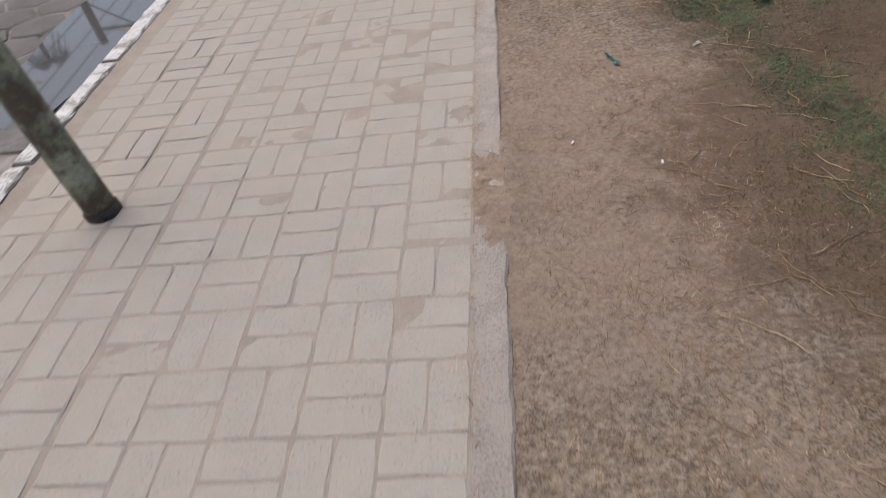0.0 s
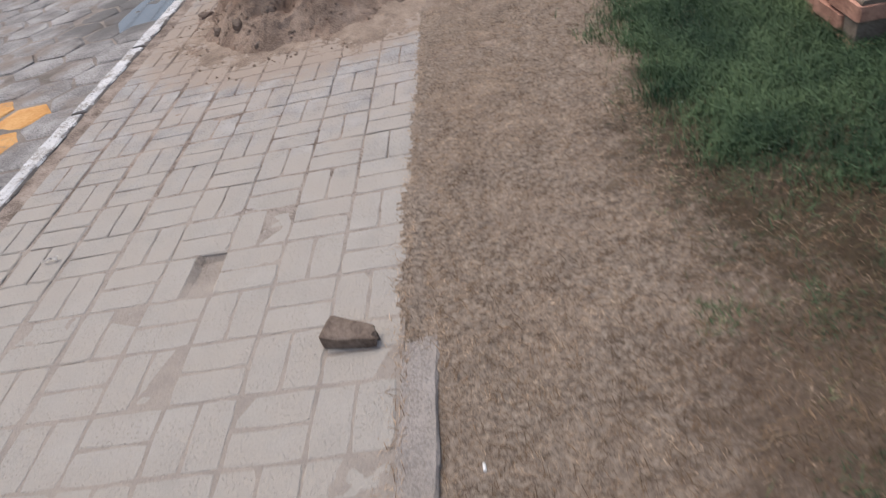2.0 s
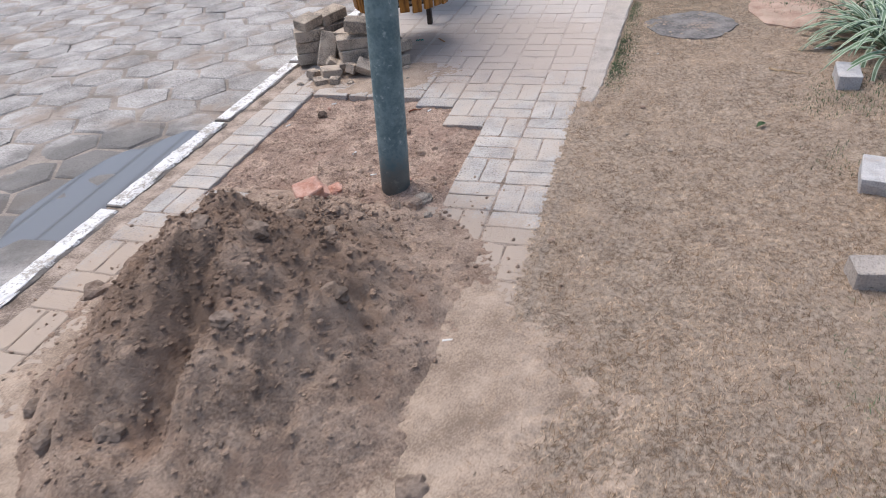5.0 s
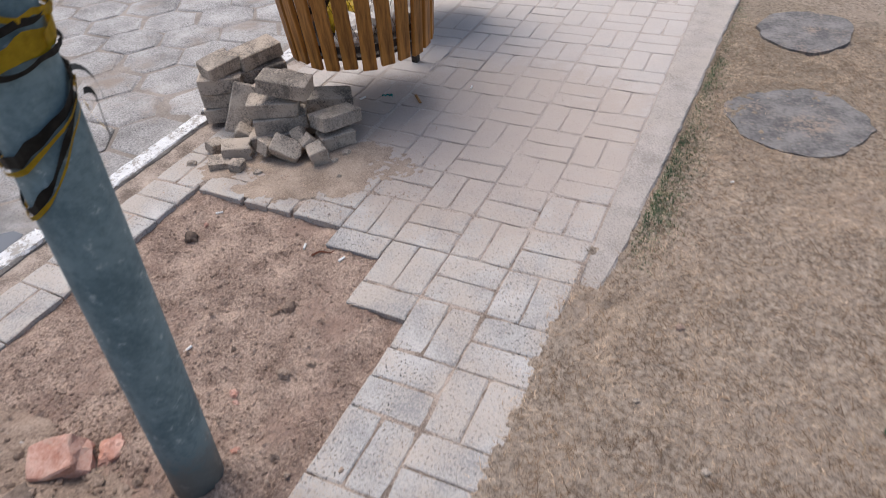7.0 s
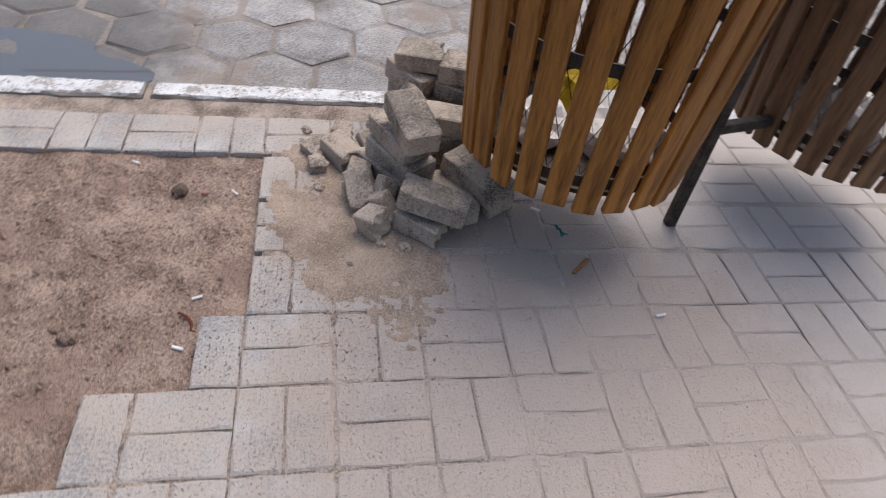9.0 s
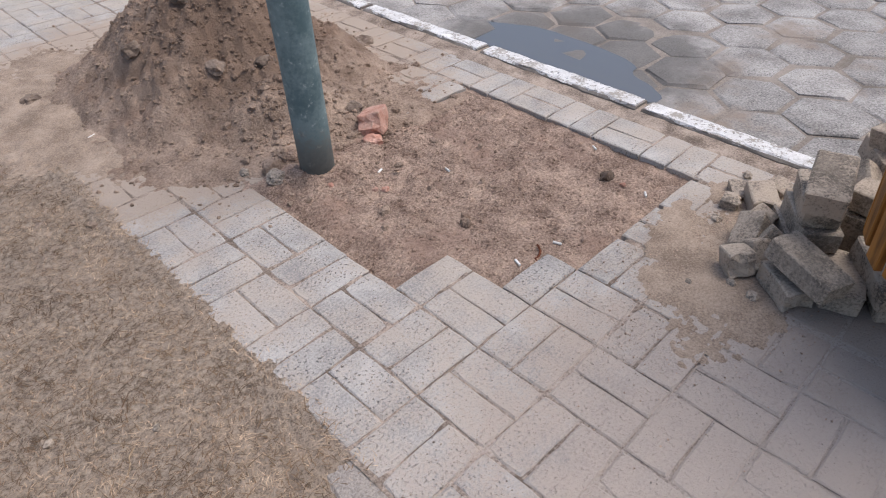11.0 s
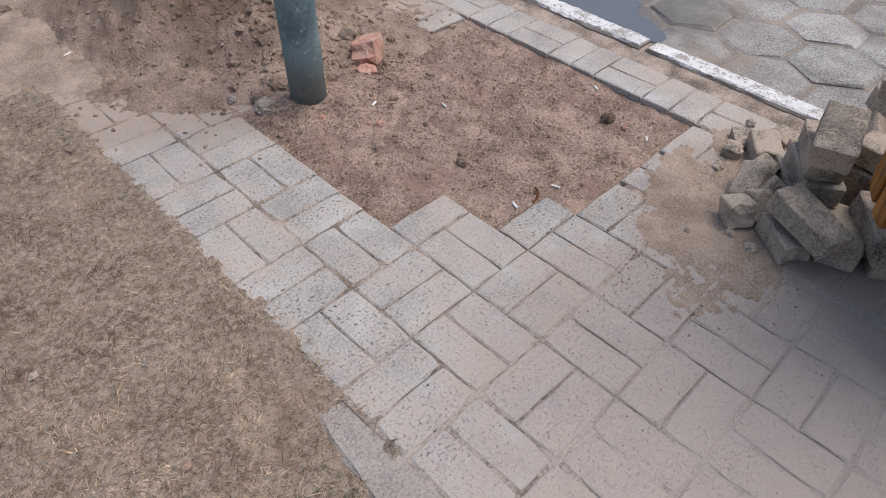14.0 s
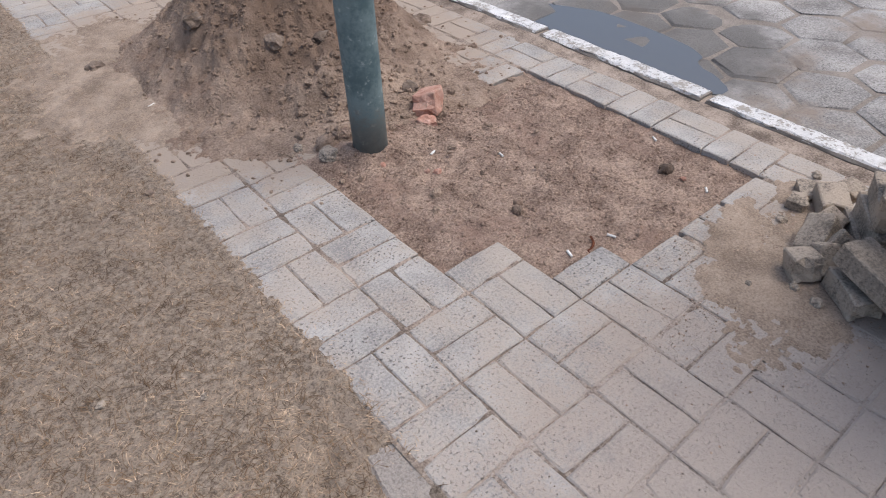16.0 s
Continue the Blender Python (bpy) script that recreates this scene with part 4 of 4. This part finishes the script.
def weed_chance(x, y):
    return smooth(0.64, 1.0, x + 0.14 * rough_noise(x, y, 2.5, 91, 3)) * smooth(6.6, 5.6, y) * (0.3 + 0.7 * smooth(-0.3, 0.4, rough_noise(x, y, 2.2, 93, 3)))


def edge_chance(x, y):
    by_edge = np.exp(-((x - 0.12) / 0.075) ** 2) * smooth(8.25, 8.7, y) * (0.35 + 0.65 * smooth(-0.5, 0.2, rough_noise(x, y, 3, 95, 3))) * smooth(0.105, 0.118, x - 0.045 * np.maximum(0, y - 8.4))
    return np.clip(by_edge, 0, 1)


def tuft_chance(x, y):
    patches = np.exp(-((x - 1.16) / 0.18) ** 2 - ((y - 8.3) / 0.10) ** 2) + np.exp(-((x - 1.06) / 0.08) ** 2 - ((y - 7.72) / 0.10) ** 2) + 0.8 * np.exp(-((x - 1.45) / 0.2) ** 2 - ((y - 8.5) / 0.2) ** 2)
    return np.clip(0.35 * smooth(0.30, 0.75, rough_noise(x, y, 1.7, 97, 3)) * smooth(0.35, 1.1, x) * smooth(6.5, 7.2, y) + 0.6 * patches, 0, 1)


blades("dry_grass", scatter(760000, -0.06, 1.45, -0.2, 10.4, 1, dry_chance), 0.007, 0.024, 0.0009, 1.0, 2, M_DRY, "short dry straw-coloured grass matted over the lawn", flat=0.7)
blades("green_grass", scatter(400000, 0.6, 1.9, 2.6, 7.2, 3, clump_chance), 0.012, 0.080, 0.0015, 1.5, 4, M_GREEN, "thick green grass growing by the planter wall")
blades("green_grass", scatter(220000, 0.7, 1.75, 0.9, 7.2, 23, patch_chance), 0.008, 0.034, 0.0011, 1.5, 24, M_GREEN, "thin low green grass in patches on bare earth", flat=0.35)
blades("straw_debris", scatter(26000, 0.12, 1.5, -0.3, 3.4, 27, lambda x, y: 0.25 + 0.75 * smooth(-0.2, 0.4, rough_noise(x, y, 5, 99, 3))), 0.014, 0.048, 0.0008, 1.0, 28, M_THATCH, "dark dry straw debris strewn on bare earth", "debris", flat=0.85)
blades("weedy_grass", scatter(150000, 0.6, 2.0, 0.2, 6.6, 8, weed_chance), 0.006, 0.028, 0.0010, 1.2, 9, M_WEED, "thin olive weeds and dead thatch on bare earth", flat=0.4)
blades("green_grass", scatter(120000, 0.09, 0.42, 8.2, 11.5, 5, edge_chance), 0.005, 0.020, 0.0011, 1.3, 6, M_GREEN, "short green grass along the edging")
blades("green_grass", scatter(70000, 0.3, 2.0, 6.5, 11, 15, tuft_chance), 0.008, 0.03, 0.0012, 0.9, 16, M_GREEN, "thin green grass among the dry straw")
blades("thatch", scatter(230000, -0.03, 1.45, -0.2, 10.4, 17, lambda x, y: (0.15 + 0.85 * smooth(0.35, -0.25, rough_noise(x, y, 26, 87, 2))) * smooth(-0.03, 0.05, x) * open_ground(x, y) * (0.16 + 0.84 * smooth(2.2, 3.6, y))), 0.010, 0.034, 0.0011, 1.1, 18, M_THATCH, "dark dead stalks matted into the lawn", "thatch", flat=0.75)

# ---- puddles and road paint ----
def puddle(cx, cy, rx, ry, seed, z=-0.040, turn=0.0):
    bm = bmesh.new()
    n = 72
    ring = []
    for k in range(n):
        a = 6.2832 * k / n
        f = 1 + 0.13 * lattice(6 * math.cos(a), 6 * math.sin(a) + seed, 0.35, 3) + 0.05 * lattice(6 * math.cos(a), 6 * math.sin(a) + seed, 1.1, 5)
        ring.append(bm.verts.new((min(cx + rx * f * math.cos(a) + turn * math.sin(a) * ry, -1.851), cy + ry * f * math.sin(a), z)))
    bm.faces.new(ring)
    return tagged(part("puddle", bm, M_WATER), "shallow rain puddle on the street beside the kerb", "puddle", "puddles", "structure")


puddle(-2.00, 7.12, 0.28, 0.62, 2)
puddle(-2.08, 3.50, 0.36, 1.30, 5)

# ---- utility pole across the street ----
utility = empty("utility_pole", -17.0, 25.2, -0.16)
tagged(utility, "tall dark wooden utility pole with bracket arm across the street", "utility pole")
part("shaft", tube_bm(0.17, 0.0, 9.2, rings=6), M_DARKWOOD, utility, soft=True)
arm = part("bracket_arm", tube_bm(0.07, 0.0, 1.9, sides=12, rings=2), M_STEEL, utility)
arm.matrix_basis = pose(0, 0, 8.6, 0, 90, 0)
brace = part("brace", tube_bm(0.035, 0.0, 2.3, sides=8, rings=2), M_STEEL, utility)
brace.matrix_basis = pose(0, 0, 7.4, 0, 56, 0)
for k, z in enumerate((8.9, 8.3, 7.6)):
    cable = part("cable", tube_bm(0.02, -24, 24, sides=6, rings=8), M_STEEL, utility)
    cable.matrix_basis = pose(0.16, 0, z, 90, 0, 4)

# ---- palm across the street ----
palm = empty("palm_tree", -20.8, 26.4, -0.16)
tagged(palm, "slender palm with drooping green fronds across the street", "palm tree")
part("trunk", tube_bm(0.11, 0.0, 10.3, sides=12, rings=14, wobble=0.015), M_DARKWOOD, palm, soft=True)
rng = random.Random(5)
for k in range(26):
    bm = bmesh.new()
    a0, lift, ln = 6.2832 * k / 26 + rng.uniform(-0.1, 0.1), rng.uniform(-0.25, 0.75), rng.uniform(0.9, 1.3)
    for q in range(16):
        t = (q + 1) / 16
        r, z = ln * t * (1 - 0.2 * t), ln * (lift * t - 0.85 * t * t)
        for side in (-1, 1):
            w = 0.30 * math.sin(2.9 * t + 0.15)
            tip = (r + 0.10, side * w, z - 0.10 - 0.12 * t)
            bm.faces.new([bm.verts.new(c) for c in ((r - 0.02, 0, z), (r + 0.025, 0, z), tip)])
    bmesh.ops.solidify(bm, geom=bm.faces[:], thickness=0.004)
    part("frond", bm, M_GREEN, palm).matrix_basis = pose(0, 0, 10.3, 0, 0, math.degrees(a0))

# ---- litter ----
def butt(x, y, z, turn, ln=0.026):
    bm = bmesh.new()
    bmesh.ops.create_cone(bm, cap_ends=True, segments=10, radius1=0.004, radius2=0.0037, depth=ln, matrix=pose(0, 0, 0, 0, 90, 0))
    ob = part("cigarette_butt", bm, M_PAPER)
    ob.matrix_basis = pose(x, y, z + 0.004, 0, 0, turn)
    return tagged(ob, "white cigarette butt lying on the ground", "cigarette butt", "cigarette butts")


for x, y, turn in ((-0.94, 7.57, 80), (-1.43, 7.84, 60), (-1.30, 8.13, 40), (-0.89, 8.08, 110), (-0.73, 8.06, 70), (-0.78, 7.40, 20)):
    butt(x, y, float(bed_height(np.array(x), np.array(y))), turn)
for x, y, turn in ((0.335, 1.70, 70), (0.195, 3.02, 95), (0.60, 1.55, 85), (0.95, 4.32, 20), (1.11, 3.96, 70), (1.25, 5.71, 0), (0.36, 8.9, 30)):
    butt(x, y, float(lawn_height(np.array(x), np.array(y))), turn, 0.011 if y > 7 else 0.018)
for x, y, turn in ((-0.172, 6.458, 20), (-1.205, 9.012, 60), (-0.78, 9.25, 100)):
    butt(x, y, 0.003, turn, 0.03)


def wrapper(x, y, turn, ln, wd, material, label):
    bm = bmesh.new()
    pairs = []
    for k in range(13):
        s = k / 12
        w = wd * (0.35 + 0.65 * smooth(0.55, 0.9, s)) * (1 + 0.3 * math.sin(7 * s))
        zz = 0.006 + 0.006 * abs(math.sin(9 * s))
        pairs.append((bm.verts.new((ln * (s - 0.5), -w, zz)), bm.verts.new((ln * (s - 0.5), 0, zz + 0.006)), bm.verts.new((ln * (s - 0.5), w, zz))))
    for a, b in zip(pairs, pairs[1:]):
        bm.faces.new((a[0], b[0], b[1], a[1]))
        bm.faces.new((a[1], b[1], b[2], a[2]))
    bmesh.ops.solidify(bm, geom=bm.faces[:], thickness=0.0006)
    ob = part("wrapper", bm, material)
    z = float(lawn_height(np.array(x), np.array(y))) if x > 0 else 0.002
    ob.matrix_basis = pose(x, y, z, 0, 0, turn)
    return tagged(ob, label, "wrapper")


wrapper(0.54, 2.24, -68, 0.10, 0.011, M_TEAL, "crumpled teal plastic wrapper on the bare earth")
wrapper(-1.105, 9.06, 20, 0.05, 0.012, M_TEAL, "small crumpled blue wrapper under the litter bin")
strip = part("wood_strip", slat_bm(0.012, 0.085, 0.005), M_WOOD)
strip.matrix_basis = pose(-0.965, 9.085, 0.003, 0, 0, 132)
tagged(strip, "thin splinter of wood lying on the pavers", "splinter")
wrapper(-1.31, 4.0, 10, 0.06, 0.012, M_PAPER, "scrap of white paper on the pavers")
wrapper(0.87, 2.28, 40, 0.04, 0.012, M_PAPER, "scrap of white paper on the lawn")
wrapper(1.20, 9.0, 15, 0.10, 0.022, M_PAPER, "torn white plastic scrap beside the plant")


def twig(x, y, turn, ln, thick, bend, seed, on=lawn_height):
    bm = bmesh.new()
    loops = []
    for k in range(9):
        s = k / 8
        r = thick * (1 - 0.6 * s)
        cx, cy = ln * (s - 0.5), bend * ln * math.sin(3.1 * s) + 0.012 * lattice(s * 5, seed, 1, 3)
        loops.append([bm.verts.new((cx, cy + r * math.cos(1.5708 * q), r + r * math.sin(1.5708 * q) + 0.004 * abs(math.sin(6 * s + seed)))) for q in range(4)])
    for a, b in zip(loops, loops[1:]):
        for q in range(4):
            bm.faces.new((a[q], a[(q + 1) % 4], b[(q + 1) % 4], b[q]))
    ob = part("twig", bm, M_TWIG)
    ob.matrix_basis = pose(x, y, float(on(np.array(x), np.array(y))) + 0.001, 0, 0, turn)
    return tagged(ob, "thin dry twig lying on the lawn", "twig", "twigs")


rng = random.Random(11)
for k in range(110):
    twig(0.35 + 1.0 * rng.random() ** 0.7, rng.uniform(0.3, 3.0), rng.uniform(0, 180), rng.uniform(0.06, 0.26), rng.uniform(0.0012, 0.0023), rng.uniform(-0.15, 0.15), k)
for k in range(22):
    twig(rng.uniform(0.15, 1.3), rng.uniform(4.5, 9.0), rng.uniform(0, 180), rng.uniform(0.04, 0.16), rng.uniform(0.001, 0.002), rng.uniform(-0.15, 0.15), 100 + k)
twig(0.98, 8.62, -20, 0.17, 0.005, 0.02, 300)
curl = twig(-0.79, 8.06, 25, 0.10, 0.005, 0.28, 41, bed_height)
curl.data.materials[0] = M_DEAD
tagged(curl, "dark curled strip of bark on the sand", "bark strip")
bm = bmesh.new()
rows = []
for k in range(8):
    t = k / 7
    w = 0.017 * math.sin(2.9 * t + 0.15)
    rows.append([bm.verts.new((0.048 * t, q * w * 0.85, 0.012 + 0.006 * abs(q) + 0.010 * math.sin(2.6 * t))) for q in (-1, -0.5, 0, 0.5, 1)])
for a, b in zip(rows, rows[1:]):
    for q in range(4):
        bm.faces.new((a[q], b[q], b[q + 1], a[q + 1]))
bmesh.ops.solidify(bm, geom=bm.faces[:], thickness=0.0006)
fresh = part("green_leaf", bm, M_GREEN)
fresh.matrix_basis = pose(0.79, 7.98, float(lawn_height(np.array(0.79), np.array(7.98))) - 0.006, 0, 0, 40)
tagged(fresh, "small fresh green leaf on the dry lawn", "leaf")
for x, y, turn in ((1.22, 2.60, 20),):
    bm = bmesh.new()
    rows = []
    for k in range(9):
        t = k / 8
        w = 0.028 * math.sin(3.0 * t + 0.1)
        rows.append([bm.verts.new((0.10 * (t - 0.5), q * w, 0.012 + 0.016 * abs(q) + 0.012 * math.sin(4 * t))) for q in (-1, -0.4, 0.4, 1)])
    for a, b in zip(rows, rows[1:]):
        for q in range(3):
            bm.faces.new((a[q], b[q], b[q + 1], a[q + 1]))
    bmesh.ops.solidify(bm, geom=bm.faces[:], thickness=0.0008)
    ob = part("dead_leaf", bm, M_DEAD)
    ob.matrix_basis = pose(x, y, float(lawn_height(np.array(x), np.array(y))) - 0.006, 0, 0, turn)
    tagged(ob, "curled dead brown leaf on the lawn", "leaf")


# ---- paving pieces ----
def paver_mesh(seed):
    hx, hy, d = 0.0998, 0.0490, 0.05
    g = random.Random(seed)
    ring = [(-1, -1), (-0.55, -1), (-0.1, -1), (0.4, -1), (1, -1), (1, -0.1), (1, 1), (0.6, 1), (0.15, 1), (-0.35, 1), (-1, 1), (-1, 0.2)]
    n = len(ring)
    j = lambda k: g.uniform(-k, k)
    low = [(sx * (hx - 0.002), sy * (hy - 0.002), -d) for sx, sy in ring]
    mid, top = [], []
    for sx, sy in ring:
        worn = g.uniform(0.0015, 0.0055) + (0.003 if abs(sx * sy) == 1 else 0)
        x, y = sx * hx + j(0.0013), sy * hy + j(0.0013)
        mid.append((x, y, -0.7 * worn))
        top.append((x - worn * (sx if abs(sx) == 1 else 0), y - worn * (sy if abs(sy) == 1 else 0), 0.0))
    quads = [tuple(range(2 * n, 3 * n))] + [(a + k, a + (k + 1) % n, a + n + (k + 1) % n, a + n + k) for a in (0, n) for k in range(n)]
    return low + mid + top, quads


PAVER_SHAPES = [paver_mesh(s) for s in range(20)]
PAVER_MESHES = []
for v, q in PAVER_SHAPES:
    me = bpy.data.meshes.new("paver")
    me.from_pydata(v, [], q)
    me.materials.append(M_PAVER)
    PAVER_MESHES.append(me)
rng = random.Random(21)
rest_v, rest_f, single = [], [], 0
for j in range(-54, 34):
    for i in range(8):
        for half in (0, 1):
            cx, cy = -P * (i + 0.5), Y0 + P * (j + 0.5)
            across = (i + j) % 2 == 0
            off = (half - 0.5) * P / 2
            cx, cy = (cx, cy + off) if across else (cx + off, cy)
            cx -= 0.012 * max(0, i - 4)
            tilt = [rng.gauss(0, 0.25), rng.gauss(0, 0.25), rng.gauss(0, 0.5)]
            drop, kind = rng.gauss(0, 0.0006), rng.randrange(20)
            if in_bed(cx, cy) or (abs(cx + 3.25 * P) < 0.03 and abs(cy - (Y0 - 19.5 * P)) < 0.05):
                continue
            m = pose(cx, cy, drop, tilt[0], tilt[1], tilt[2] + (0 if across else 90))
            if 7.0 < cy < 9.2 and single < 300:
                ob = new("paver", PAVER_MESHES[kind])
                ob.parent, ob.matrix_basis = pavement, m
                single += 1
            else:
                v, q = PAVER_SHAPES[kind]
                k = len(rest_v)
                rest_v += [tuple(m @ Vector(c)) for c in v]
                rest_f += [tuple(k + c for c in f) for f in q]
tagged(raw("paver_field", rest_v, rest_f, M_PAVER, pavement), "grey concrete pavers in basketweave", kind="stuff")


def hex_mesh(seed):
    g = random.Random(seed)
    rings = []
    for r, z in ((0.176, -0.05), (0.174, -0.012), (0.158, -0.001), (0.10, 0.003)):
        rings.append([(r * math.cos(radians(60 * k)) * 1.12 + g.uniform(-0.013, 0.013), r * math.sin(radians(60 * k)) + g.uniform(-0.008, 0.008), z) for k in range(6)])
    verts = [c for ring in rings for c in ring]
    quads = [(6 * a + k, 6 * a + (k + 1) % 6, 6 * a + 6 + (k + 1) % 6, 6 * a + 6 + k) for a in range(3) for k in range(6)]
    return verts, quads + [(18, 19, 20, 21, 22, 23)]


HEX_SHAPES = [hex_mesh(s) for s in range(6)]
HEX_MESHES, HEX_ORANGE = [], []
for v, q in HEX_SHAPES:
    for store, mat in ((HEX_MESHES, M_COBBLE), (HEX_ORANGE, M_ORANGE)):
        me = bpy.data.meshes.new("cobble")
        me.from_pydata(v, [], q)
        me.materials.append(mat)
        store.append(me)
rest_v, rest_f, single = [], [], 0
for a in range(0, 22):
    for b in range(-14, 46):
        cx, cy = -2.03 - 0.30 * a, 0.315 * b + (0.157 if a % 2 else 0)
        m = pose(cx, cy, -0.046 + rng.gauss(0, 0.003), rng.gauss(0, 0.8), rng.gauss(0, 0.8), rng.gauss(0, 2.5))
        kind = rng.randrange(6)
        painted = abs((cx + 2.95) * 0.42 + (cy - 5.68)) < 0.34 and cx < -2.15
        if painted or (single < 300 and -4.4 < cx and 3.6 < cy < 10.6):
            ob = new("cobble", (HEX_ORANGE if painted else HEX_MESHES)[kind])
            ob.parent, ob.matrix_basis = road, m
            if painted:
                tagged(ob, "hexagonal block with worn orange paint")
            single += 1
        else:
            v, q = HEX_SHAPES[kind]
            k = len(rest_v)
            rest_v += [tuple(m @ Vector(c)) for c in v]
            rest_f += [tuple(k + c for c in f) for f in q]
tagged(raw("cobble_field", rest_v, rest_f, M_COBBLE, road), "worn grey hexagonal blocks", kind="stuff")
